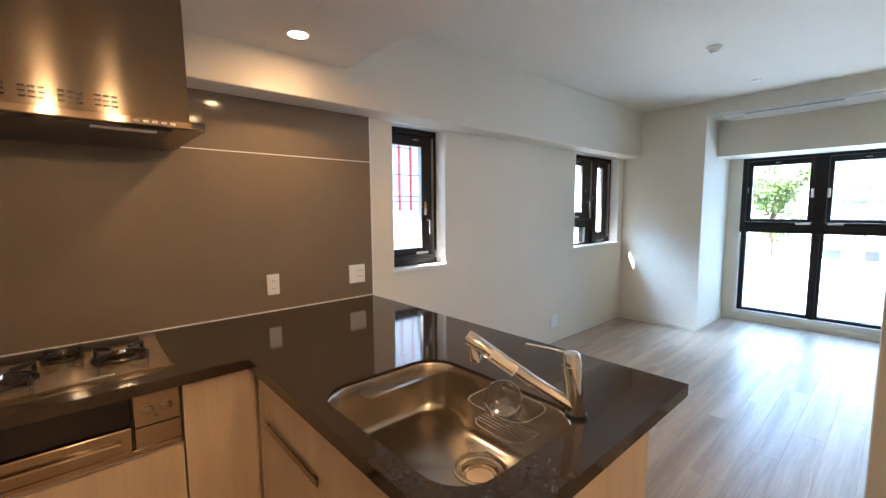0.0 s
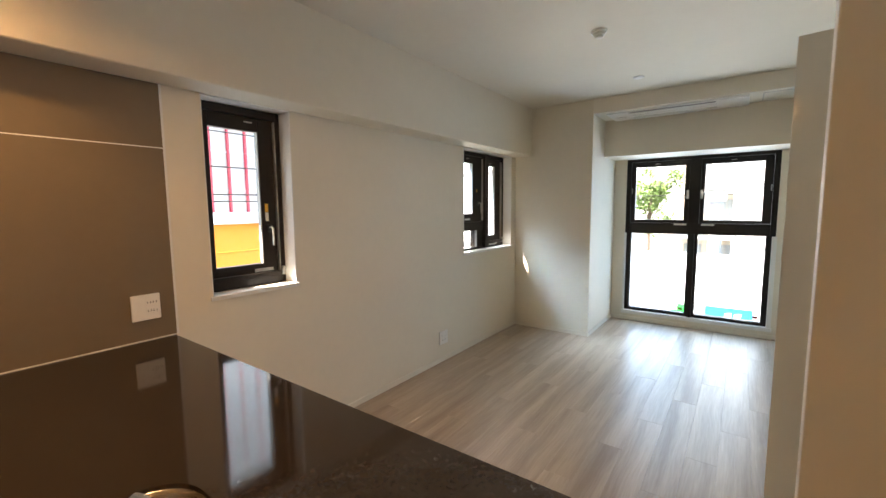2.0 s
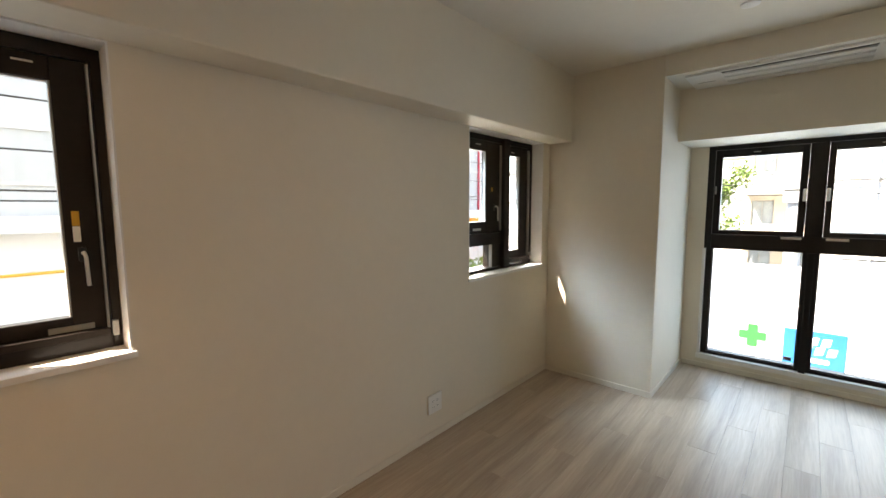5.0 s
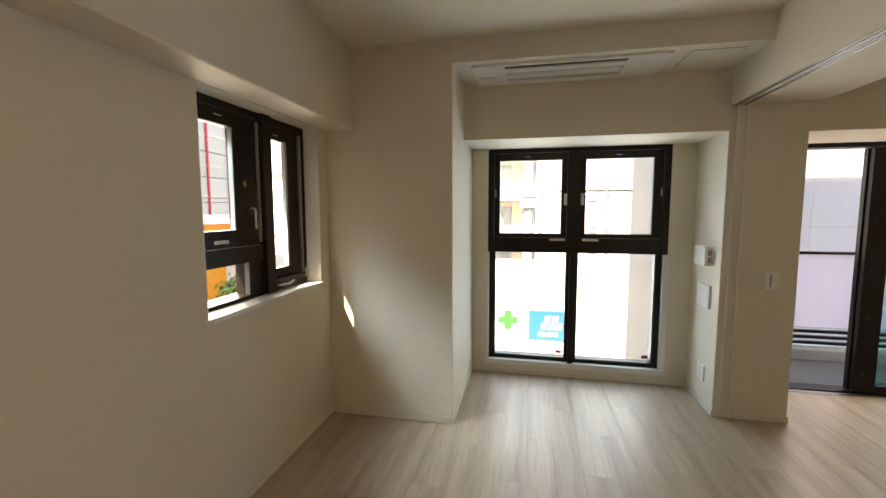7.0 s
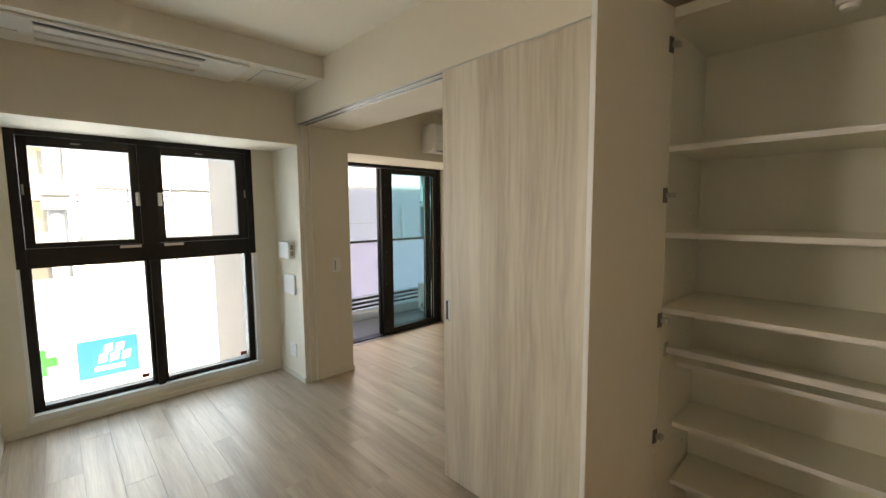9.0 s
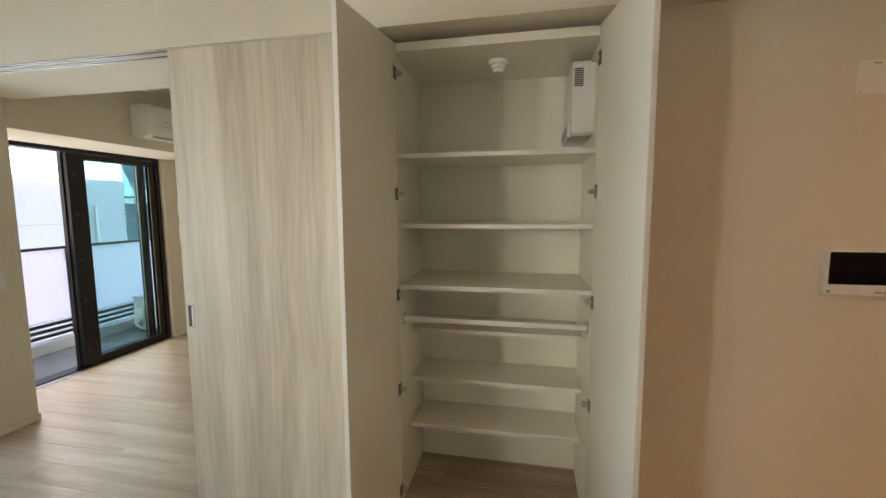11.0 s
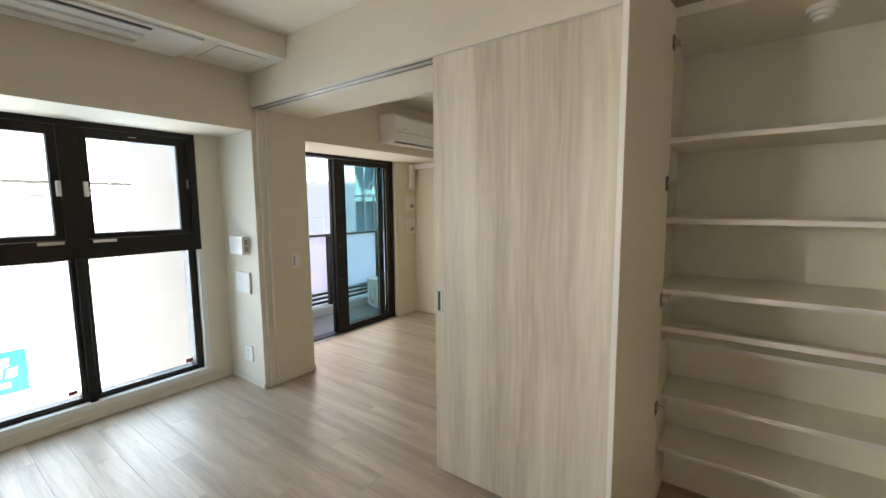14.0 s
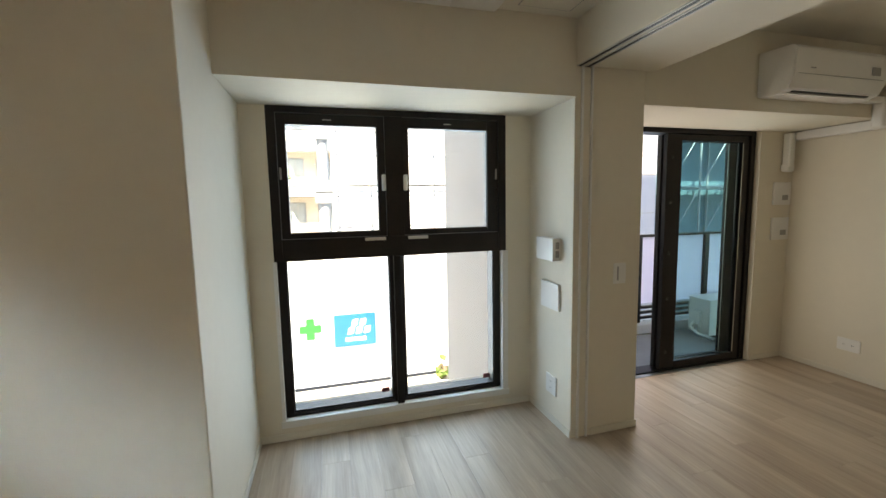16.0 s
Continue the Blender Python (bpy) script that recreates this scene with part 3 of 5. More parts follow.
label_plate(w, (MU - 0.40, FY + 0.012, z0 + 0.32), (MU - 0.30, FY + 0.0145, z0 + 0.338), ALU, "nameplate")
label_plate(w, (MU - 0.165, FY + 0.012, z0 + 0.62), (MU - 0.15, FY + 0.0145, z0 + 0.65), YELLOW, "label")
label_plate(w, (MU - 0.36, FY + 0.012, z1 - 0.082), (MU - 0.31, FY + 0.0145, z1 - 0.077), PAPER, "label")
label_plate(w, (MU + 0.12, FY + 0.017, z1 - 0.10), (MU + 0.17, FY + 0.0195, z1 - 0.095), PAPER, "label")
crank_handle(w, MU - 0.13, FY + 0.015, z0 + 0.50)
window_lining(w, x0, x1, z0, z1, NORTH, FY)

# bay window: two hinged lights over two fixed lights
w = thing("window_3", (6.32, 0.82, 0.105), "full-height dark bronze four-light bay window", "window", kind="structure")
y0, y1, z0, z1 = WB
FX, MID, TR0, TR1 = 6.325, 0.833, 1.115, 1.245


def bay_box(*items, bevel=0.002):
    return boxes(*[((a, c, e), (b, d, f)) for a, b, c, d, e, f in items], bevel=bevel)


part("window_frame", bay_box((FX - 0.035, 6.45, y0 - 0.012, y0 + 0.05, TR0, z1 - 0.002), (FX - 0.035, 6.45, y1 - 0.05, y1 + 0.004, TR0, z1 - 0.002),
                             (FX - 0.035, 6.45, y0 + 0.05, y1 - 0.05, z1 - 0.05, z1 - 0.002), (FX, 6.45, y0 + 0.03, y0 + 0.075, z0 + 0.02, TR0),
                             (FX, 6.45, y1 - 0.06, y1 - 0.012, z0 + 0.02, TR0), (FX, 6.45, y0 + 0.075, y1 - 0.06, z0 + 0.02, z0 + 0.045)), BRONZE, w)
part("transom", bay_box((FX - 0.03, 6.45, y0 + 0.05, y1 - 0.05, TR0, TR1)), BRONZE, w)
part("mullion", bay_box((FX - 0.03, 6.45, MID - 0.055, MID + 0.055, TR1, z1 - 0.05)), BRONZE, w)
part("mullion", bay_box((FX - 0.004, 6.45, MID - 0.045, MID + 0.045, z0 + 0.022, TR0), (FX - 0.035, FX, MID - 0.022, MID + 0.022, z0 + 0.005, TR0)), BRONZE, w)
for a, b, mid in ((y0 + 0.052, MID - 0.057, True), (MID + 0.057, y1 - 0.052, False)):
    s0, s1 = (0.075, 0.04) if mid else (0.045, 0.05)
    sash = part("sash", bay_box((FX - 0.015, FX + 0.04, a, a + s0, TR1 + 0.002, z1 - 0.052), (FX - 0.015, FX + 0.04, b - s1, b, TR1 + 0.002, z1 - 0.052),
                                (FX - 0.015, FX + 0.04, a + s0, b - s1, TR1 + 0.002, TR1 + 0.035), (FX - 0.015, FX + 0.04, a + s0, b - s1, z1 - 0.115, z1 - 0.052)), BRONZE, w)
    p = part("pane", bay_box((FX + 0.015, FX + 0.021, a + s0, b - s1, TR1 + 0.035, z1 - 0.115), bevel=0), GLASS, sash)
    p.visible_shadow = False
    part("gasket", bay_box((FX + 0.004, FX + 0.024, a + s0, a + s0 + 0.004, TR1 + 0.035, z1 - 0.115), (FX + 0.004, FX + 0.024, a + s0 + 0.004, b - s1, TR1 + 0.035, TR1 + 0.039), bevel=0), SEAL, sash)
    part("nameplate", bay_box((FX - 0.018, FX - 0.015, (a + b) / 2 + (-0.0 if not mid else 0.0), (a + b) / 2 + 0.05, z1 - 0.085, z1 - 0.081), bevel=0), PAPER, sash)
    hy = b - 0.012 if mid else a + 0.012
    hnd = part("handle", bay_box((FX - 0.045, FX - 0.015, hy - 0.012, hy + 0.012, 1.53, 1.63), bevel=0.004), PLASTIC, sash, "pale lever handle")
    ly = b - 0.02 - 0.13 if mid else a + 0.01
    part("catch", bay_box((FX - 0.037, FX - 0.03, ly, ly + 0.13, TR0 + 0.105, TR0 + 0.125), bevel=0.002), ALU, w, "satin aluminium catch")
    oy = a + 0.012 if mid else b - 0.012
    part("stay", bay_box((FX - 0.024, FX - 0.015, oy - 0.006, oy + 0.006, 1.60, 1.67), bevel=0.002), SEAL, sash)
for a, b in ((y0 + 0.075, MID - 0.045), (MID + 0.045, y1 - 0.06)):
    p = part("pane", bay_box((FX + 0.035, FX + 0.041, a, b, z0 + 0.045, TR0), bevel=0), GLASS, w)
    p.visible_shadow = False
    part("glazing_bead", bay_box((FX + 0.01, FX + 0.034, a, b, z0 + 0.045, z0 + 0.055), (FX + 0.01, FX + 0.034, a, a + 0.008, z0 + 0.055, TR0), (FX + 0.01, FX + 0.034, b - 0.008, b, z0 + 0.055, TR0), bevel=0), BRONZE, w)
    part("label", bay_box((FX + 0.031, FX + 0.0345, a + 0.025, a + 0.075, z0 + 0.085, z0 + 0.115), bevel=0), REDLABEL, w, "small maroon glazing label")
part("sill", boxes(((BAY - 0.008, y0 - 0.02, z0 - 0.025), (FX + 0.02, y1 + 0.015, z0 + 0.02)), bevel=0.003), TRIM, w, "white window sill board")
part("reveal", bay_box((BAY - 0.004, FX + 0.02, y0 - 0.012, y0 + 0.03, z0 + 0.02, TR0), (BAY - 0.004, FX + 0.02, y1 - 0.012, y1 + 0.008, z0 + 0.02, TR0), bevel=0.001), TRIM, w, "white window lining")

# balcony door: one leaf slid behind the other, leaving the near half open
d = thing("door_1", (6.42, -1.44, 0.0), "black two-leaf balcony sliding door, half open", "door", kind="structure")
y0, y1, z1 = -2.305, -0.58, 2.015
part("door_frame", boxes(((6.40, y0, 0.0), (6.53, y0 + 0.045, z1)), ((6.40, y1 - 0.03, 0.0), (6.53, y1, z1)), ((6.40, y0 + 0.045, z1 - 0.045), (6.53, y1 - 0.03, z1)),
                         ((6.40, y0 + 0.045, -0.02), (6.53, y1 - 0.03, 0.012)), bevel=0.002), BLACK, d)
for k, (ya, yb, xa, s) in enumerate(((-2.255, -1.39, 6.415, 0.07), (-2.185, -1.38, 6.465, 0.085))):
    leaf = part("door_leaf", boxes(((xa, ya, 0.014), (xa + 0.042, ya + s, z1 - 0.05)), ((xa, yb - 0.15 if k == 0 else yb - s, 0.014), (xa + 0.042, yb, z1 - 0.05)),
                                   ((xa, ya + s, 0.014), (xa + 0.042, yb - (0.15 if k == 0 else s), 0.07)), ((xa, ya + s, z1 - 0.10), (xa + 0.042, yb - (0.15 if k == 0 else s), z1 - 0.05)), bevel=0.002), BLACK, d)
    p = part("pane", boxes(((xa + 0.018, ya + s, 0.07), (xa + 0.024, yb - (0.15 if k == 0 else s), z1 - 0.10))), TINTGLASS, leaf)
    p.visible_shadow = False
    part("edge_strip", boxes(((xa - 0.003, ya + s + 0.012 * k, 0.08), (xa, ya + s + 0.006 + 0.012 * k, z1 - 0.11))), ALU, leaf, "thin silver edge strip")
for z in (0.16, 0.62, 1.0, 1.42, 1.78):
    part("roller_guide", lathe(bmesh.new(), (6.414, -1.44, z), (-1, 0, 0), [(0, 0.012), (0.006, 0.012), (0.008, 0.006)], 12), DARKPLASTIC, d)
part("threshold", boxes(((6.355, y0, -0.01), (6.40, y1, 0.004)), bevel=0.001), ALU, d, "satin aluminium threshold")


# ---- kitchen ----
CT = 0.85
k = thing("worktop", (0.9, 1.6, 0.81), "dark brown polished stone L-shaped kitchen worktop", "worktop")
SX0, SX1, SY0, SY1 = 0.578, 1.085, 0.755, 1.415
hole = round_rect(SX0, SX1, SY0, SY1, 0.115, 0, 8)
outer = [(-1.2, 1.885), (0.515, 1.885), (0.515, 0.635), (1.528, 0.635), (1.528, 2.6), (-1.2, 2.6)]
part("top", slab_with_holes(bmesh.new(), outer, [hole], CT - 0.041, CT), STONE, k)
part("rear_seal", boxes(((-1.2, 2.594, CT), (1.528, 2.600, CT + 0.004))), TRIM, k, "white silicone seal")

s = thing("sink", (0.83, 1.08, 0.66), "brushed stainless steel undermount sink set into the worktop", "sink")
bowl = []
for inset, z, r in ((-0.012, CT - 0.012, 0.12), (0.0, CT - 0.012, 0.115), (0.004, CT - 0.02, 0.113), (0.008, CT - 0.07, 0.110), (0.012, CT - 0.12, 0.106), (0.017, CT - 0.168, 0.102), (0.026, CT - 0.184, 0.095), (0.042, CT - 0.194, 0.085), (0.060, CT - 0.198, 0.07)):
    deep = min(1.0, max(0.0, (CT - 0.03 - z) / 0.13))
    loop = round_rect(SX0 + inset, SX1 - inset, SY0 + inset, SY1 - inset, r, z, 8)
    # the wall beside the tap bulges inwards below the rim
    fine_loop = []
    for p, q in zip(loop, loop[1:] + loop[:1]):
        n_ = max(1, round((Vector(q) - Vector(p)).length / 0.03)) if (Vector(q) - Vector(p)).length > 0.2 else 1
        n_ = 12 if n_ > 1 else 1
        fine_loop += [Vector(p).lerp(Vector(q), i / n_) for i in range(n_)]
    for p in fine_loop:
        if p.x > 0.9:
            w_ = min(1.0, max(0.0, (1.27 - p.y) / 0.13))
            p.x -= 0.038 * deep * w_ * w_ * (3 - 2 * w_)
    bowl.append(fine_loop)
DX, DY = 0.912, 1.005
rim_ = []
for p in bowl[-1]:
    way = Vector((p.x - DX, p.y - DY, 0)).normalized() * 0.082
    rim_.append((DX + way.x, DY + way.y, CT - 0.204))
bowl.append(rim_)
part("bowl", loft(bmesh.new(), bowl), SINKSTEEL, s, smooth=60)
shelf_loop = round_rect(SX0 + 0.14, SX1 - 0.007, SY1 - 0.078, SY1 - 0.007, 0.034, 0, 6)
part("ledge", slab_with_holes(bmesh.new(), shelf_loop, [], CT - 0.046, CT - 0.040), SINKSTEEL, s, "pressed steel ledge at the back of the bowl", smooth=40)
dr = part("drain", loft(bmesh.new(), [ring((DX, DY, CT - 0.204 + dz), (0, 0, 1), r_ * 0.9, 32) for dz, r_ in ((-0.002, 0.094), (0.003, 0.092), (0.004, 0.086), (-0.006, 0.080), (-0.008, 0.072), (-0.003, 0.069), (-0.004, 0.064), (-0.022, 0.060), (-0.024, 0.052), (-0.019, 0.049), (-0.055, 0.044), (-0.057, 0.004))], cap1=True), SINKSTEEL, s, "ringed steel drain", smooth=30)
part("strainer", lathe(bmesh.new(), (DX, DY, CT - 0.25), (0, 0, 1), [(0, 0.040), (0.006, 0.040), (0.010, 0.030), (0.012, 0.008)], 24), SINKSTEEL, dr, smooth=30)

r = thing("dish_rack", (0.98, 0.93, CT - 0.10), "chrome wire basket holding a clear plastic part, hung in the sink", "wire basket")
wires = bmesh.new()
for z, g in ((CT - 0.012, 0.0), (CT - 0.085, 0.016)):
    pts = round_rect(0.915 + g, 1.072 - g, 0.86 + g, 1.085 - g, 0.05, z, 5)
    tube(wires, [*pts, pts[0]], 0.0017, 6)
part("rim", wires, CHROME, r, smooth=60)
for i in range(6):
    x = 0.958 + 0.0145 * i
    part("wire", tube(bmesh.new(), [(x, 0.861, CT - 0.012), (x, 0.876, CT - 0.083), (x, 0.97, CT - 0.086), (x, 1.069, CT - 0.083), (x, 1.084, CT - 0.012)], 0.0012, 6), CHROME, r, smooth=60)
part("clear_cup", lathe(bmesh.new(), (1.0, 0.985, CT - 0.042), (-0.5, -0.35, 0.8), [(0, 0.03), (0.004, 0.045), (0.05, 0.056), (0.085, 0.058), (0.088, 0.053), (0.05, 0.05), (0.008, 0.04)], 24), CLEARPLASTIC, r, "clear plastic cup in its wrapping", smooth=40)

f = thing("kitchen_tap", (1.062, 0.775, CT), "chrome single-lever kitchen tap with pull-out spray head", "tap")
part("base_ring", lathe(bmesh.new(), (1.062, 0.775, CT), (0, 0, 1), [(0, 0.031), (0.008, 0.031), (0.012, 0.026)], 24), DARKPLASTIC, f, "black rubber base ring", smooth=30)
part("body", lathe(bmesh.new(), (1.062, 0.775, CT + 0.012), (-0.09, 0.07, 1), [(0, 0.025), (0.10, 0.0255), (0.105, 0.027), (0.14, 0.027), (0.142, 0.0255), (0.165, 0.0255), (0.175, 0.021), (0.178, 0.012)], 24), CHROME, f, smooth=35)
part("lever", tube(bmesh.new(), [(1.045, 0.79, CT + 0.182), (1.02, 0.825, CT + 0.192), (0.968, 0.882, CT + 0.206)], 0.0036, 10), CHROME, f, smooth=50)
part("neck", cyl(bmesh.new(), (1.050, 0.783, CT + 0.032), (0.980, 0.886, CT + 0.1025), 0.0185, 0.0195, 22), CHROME, f, smooth=50)
sp = part("spout", lathe(bmesh.new(), (0.984, 0.880, CT + 0.098), Vector((-0.105, 0.155, 0.118)), [(0, 0.017), (0.01, 0.0195), (0.10, 0.020), (0.102, 0.0212), (0.18, 0.0215), (0.20, 0.022), (0.214, 0.0195), (0.216, 0.012)], 22), CHROME, f, smooth=35)
part("spray_head", lathe(bmesh.new(), (0.892, 1.015, CT + 0.198), (0.12, -0.10, -1), [(0, 0.013), (0.02, 0.014), (0.05, 0.017), (0.06, 0.017), (0.061, 0.012)], 18), CHROME, sp, smooth=35)
st = bmesh.new()
ax = Vector((-0.105, 0.155, 0.118)).normalized()
sd_ = Vector((-0.8, -0.5, 0.0)).normalized()
up_ = ax.cross(sd_).normalized()
sd_ = up_.cross(ax).normalized()
c0 = Vector((0.984, 0.880, CT + 0.098)) + ax * 0.045
grid = [[c0 + ax * (0.085 * i) + 0.0218 * (math.cos(a) * sd_ + math.sin(a) * up_) for a in [radians(-55 + 110 * j / 6) for j in range(7)]] for i in range(2)]
loft(st, grid, closed=False)
part("label", st, PAPER, sp, "white care label stuck round the spout")
for j in range(9):
    a = radians(-14)
    q = c0 + ax * (0.008 + 0.0078 * j) + 0.0222 * (math.cos(a) * sd_ + math.sin(a) * up_)
    bar = bmesh.new()
    t_ = (-math.sin(a) * sd_ + math.cos(a) * up_)
    loft(bar, [[q - t_ * 0.003, q + t_ * 0.003], [q + ax * 0.005 - t_ * 0.003, q + ax * 0.005 + t_ * 0.003]], closed=False)
    part("print_bar", bar, INK, sp)

# backsplash panels
for nm, za, zb in (("splashback_lower", CT + 0.003, 1.746), ("splashback_upper", 1.750, 2.041)):
    setting(nm, boxes(((-1.3, 2.600, za), (1.537, NORTH + 0.001, zb)), bevel=0.001), SPLASH, "glossy taupe kitchen wall panel", "splashback")
setting("splash_joint", boxes(((-1.3, 2.6005, 1.7455), (1.537, 2.604, 1.7505))), TRIM, "thin white joint strip between wall panels", "trim")
setting("splash_edge", boxes(((1.537, 2.600, CT), (1.548, NORTH + 0.001, 2.041)), bevel=0.001), TRIM, "off-white edge strip of the wall panel", "trim")


def cabinet(name, lo, hi, label, doors):
    """A carcass with front panels; doors: (lo, hi) boxes proud of it."""
    c = thing(name, ((lo[0] + hi[0]) / 2, (lo[1] + hi[1]) / 2, lo[2]), label, "cabinet", group="kitchen cabinets")
    part("body", boxes((lo, hi)), CABWOOD, c, "pale oak carcass behind the doors")
    for a, b in doors:
        part("door", boxes((a, b), bevel=0.0015), CABWOOD, c)
    return c


setting("kickboard", boxes(((-1.2, 2.0, 0.0), (0.62, 2.6, 0.09)), ((0.62, 0.70, 0.0), (1.22, 2.6, 0.09))), DARKPLASTIC, "dark recessed kickboard under the cabinets", "trim")
CF = 1.922
cabinet("corner_cabinet", (0.292, CF + 0.02, 0.09), (0.60, 2.59, 0.808), "pale oak blind corner base cabinet", [((0.292, CF, 0.10), (0.546, CF + 0.02, 0.80))])
c = cabinet("hob_cabinet", (-0.32, CF + 0.02, 0.09), (0.288, 2.59, 0.58), "pale oak base cabinet under the grill", [((-0.318, CF, 0.10), (0.286, CF + 0.02, 0.572))])
cabinet("base_cabinet", (-1.2, CF + 0.02, 0.09), (-0.325, 2.59, 0.808), "pale oak base cabinet beside the hob", [((-1.19, CF, 0.10), (-0.765, CF + 0.02, 0.80)), ((-0.76, CF, 0.10), (-0.328, CF + 0.02, 0.80))])
c = cabinet("sink_cabinet", (0.57, 0.68, 0.09), (1.22, 1.90, 0.62), "pale oak sink cabinet with a long bar handle", [((0.55, 0.67, 0.10), (0.57, 1.90, 0.80))])
hd = part("handle", boxes(((0.536, 1.335, 0.588), (0.543, 1.80, 0.616)), bevel=0.002), STEEL, c, "long flat steel bar handle")
for y in (1.36, 1.78):
    part("standoff", boxes(((0.543, y - 0.008, 0.594), (0.551, y + 0.008, 0.610))), STEEL, hd)
part("end_panel", boxes(((0.55, 0.650, 0.0), (1.25, 0.67, 0.808)), bevel=0.001), CABWOOD, c)
setting("counter_back", boxes(((1.23, 0.67, 0.0), (1.25, NORTH, 0.808))), WALL, "off-white back panel under the counter overhang", "panel")

# gas hob and grill
h = thing("gas_hob", (-0.02, 2.23, CT), "built-in gas hob with cast iron pan supports", "hob")
part("top_plate", boxes(((-0.32, 2.0, CT), (0.28, 2.46, CT + 0.012)), bevel=0.004), GLASSTOP, h, "glossy bronze glass top")
part("edge_trim", boxes(((-0.326, 1.994, CT), (-0.320, 2.466, CT + 0.010)), ((0.280, 1.994, CT), (0.286, 2.466, CT + 0.010)), ((-0.32, 1.994, CT), (0.28, 2.0, CT + 0.010)), ((-0.32, 2.46, CT), (0.28, 2.466, CT + 0.010)), bevel=0.001), STEEL, h)
part("vent_strip", boxes(((-0.30, 2.405, CT + 0.012), (0.22, 2.455, CT + 0.020)), bevel=0.003), IRON, h)
part("badge", boxes(((0.02, 2.012, CT + 0.0121), (0.11, 2.022, CT + 0.0128))), PAPER, h)
for bx, by, br in ((0.14, 2.215, 0.044), (-0.19, 2.17, 0.05), (-0.03, 2.345, 0.03)):
    b = part("burner", lathe(bmesh.new(), (bx, by, CT + 0.012), (0, 0, 1), [(0, br * 1.5), (0.004, br * 1.5), (0.006, br), (0.016, br), (0.02, br * 0.85), (0.022, br * 0.4)], 24), STEEL, h, smooth=35)
    part("cap", lathe(bmesh.new(), (bx, by, CT + 0.034), (0, 0, 1), [(0, br * 0.42), (0.012, br * 0.4), (0.014, br * 0.3)], 16), CHROME, b, smooth=35)
    for q in range(4):
        a = radians(45 + 90 * q)
        ca, sa = math.cos(a), math.sin(a)
        part("pan_support", tube(bmesh.new(), [(bx + ca * br * 2.4, by + sa * br * 2.4, CT + 0.013), (bx + ca * br * 2.4, by + sa * br * 2.4, CT + 0.042), (bx + ca * br * 0.9, by + sa * br * 0.9, CT + 0.044)], 0.0085, 6), IRON, b)
    pts = [(bx + math.cos(radians(a)) * br * 2.0, by + math.sin(radians(a)) * br * 2.0, CT + 0.018) for a in range(0, 361, 45)]
    part("support_ring", tube(bmesh.new(), pts, 0.005, 6), IRON, b)
g = thing("fish_grill", (-0.02, 1.93, 0.60), "stainless built-in grill drawer with black glass front", "grill")
part("body", boxes(((-0.31, CF + 0.02, 0.585), (0.282, 2.45, 0.806))), DARKPLASTIC, g)
part("control_panel", boxes(((0.145, CF - 0.004, 0.684), (0.282, CF + 0.02, 0.80)), bevel=0.003), STEEL, g, "brushed steel control panel")
part("lower_panel", boxes(((0.145, CF - 0.004, 0.609), (0.282, CF + 0.02, 0.681)), bevel=0.002), STEEL, g)
for x in (0.185, 0.24):
    part("knob", lathe(bmesh.new(), (x, CF - 0.004, 0.742), (0, -1, 0), [(0, 0.019), (0.003, 0.019), (0.004, 0.016), (0.012, 0.015), (0.013, 0.010)], 20), STEEL, g, smooth=35)
part("slot", boxes(((0.203, CF - 0.006, 0.712), (0.216, CF - 0.004, 0.717))), DARKPLASTIC, g)
part("grill_window", boxes(((-0.30, CF - 0.002, 0.700), (0.138, CF + 0.02, 0.80)), bevel=0.003), SCREEN, g, "black glass grill window")
hb = part("grill_handle", boxes(((-0.30, CF - 0.012, 0.610), (0.138, CF + 0.015, 0.697)), bevel=0.006, seg=2), STEEL, g, "brushed steel grill handle")
part("grip", boxes(((-0.27, CF - 0.030, 0.640), (0.108, CF - 0.011, 0.660)), bevel=0.006, seg=3), STEEL, hb, "raised steel grip bar")
part("trim", boxes(((-0.31, CF - 0.001, 0.587), (0.282, CF + 0.02, 0.606)), bevel=0.002), STEEL, g)

# extractor hood
h = thing("extractor_hood", (0.03, 2.25, 1.717), "brushed stainless steel slim extractor hood over the hob", "hood")
hx0, hx1 = -0.37, 0.395
bm = bmesh.new()
prof = [(2.598, 1.752), (2.03, 1.752), (2.045, 2.20), (2.06, 2.248), (2.598, 2.248)]
loft(bm, [[(hx0, y, z) for y, z in prof], [(hx1, y, z) for y, z in prof]], True, True)
bmesh.ops.bevel(bm, geom=list(bm.edges), offset=0.004, segments=2, affect="EDGES")
part("body", bm, STEEL, h, smooth=40)
part("flange", boxes(((hx0 - 0.03, 1.918, 1.722), (hx1 + 0.03, 2.598, 1.752)), bevel=0.004), STEEL, h)
part("filter", boxes(((hx0 + 0.02, 1.94, 1.714), (hx1 - 0.07, 2.52, 1.722)), bevel=0.003), DARKPLASTIC, h, "dark grey filter plate")
part("lamp_cover", boxes(((0.10, 1.96, 1.7095), (0.28, 1.995, 1.7145)), bevel=0.002), PLASTIC, h, "frosted lamp cover")
for row in range(3):
    for gx in (-0.33, -0.24, -0.15, -0.06, 0.03, 0.12):
        for i in range(3):
            x = gx + 0.022 * i
            part("vent_slot", boxes(((x, 2.027, 1.79 + 0.016 * row), (x + 0.017, 2.0345, 1.795 + 0.016 * row))), DARKPLASTIC, h)
for i in range(5):
    part("button", boxes(((0.21 + 0.026 * i, 1.9145, 1.732), (0.226 + 0.026 * i, 1.919, 1.740)), bevel=0.001), PLASTIC, h)

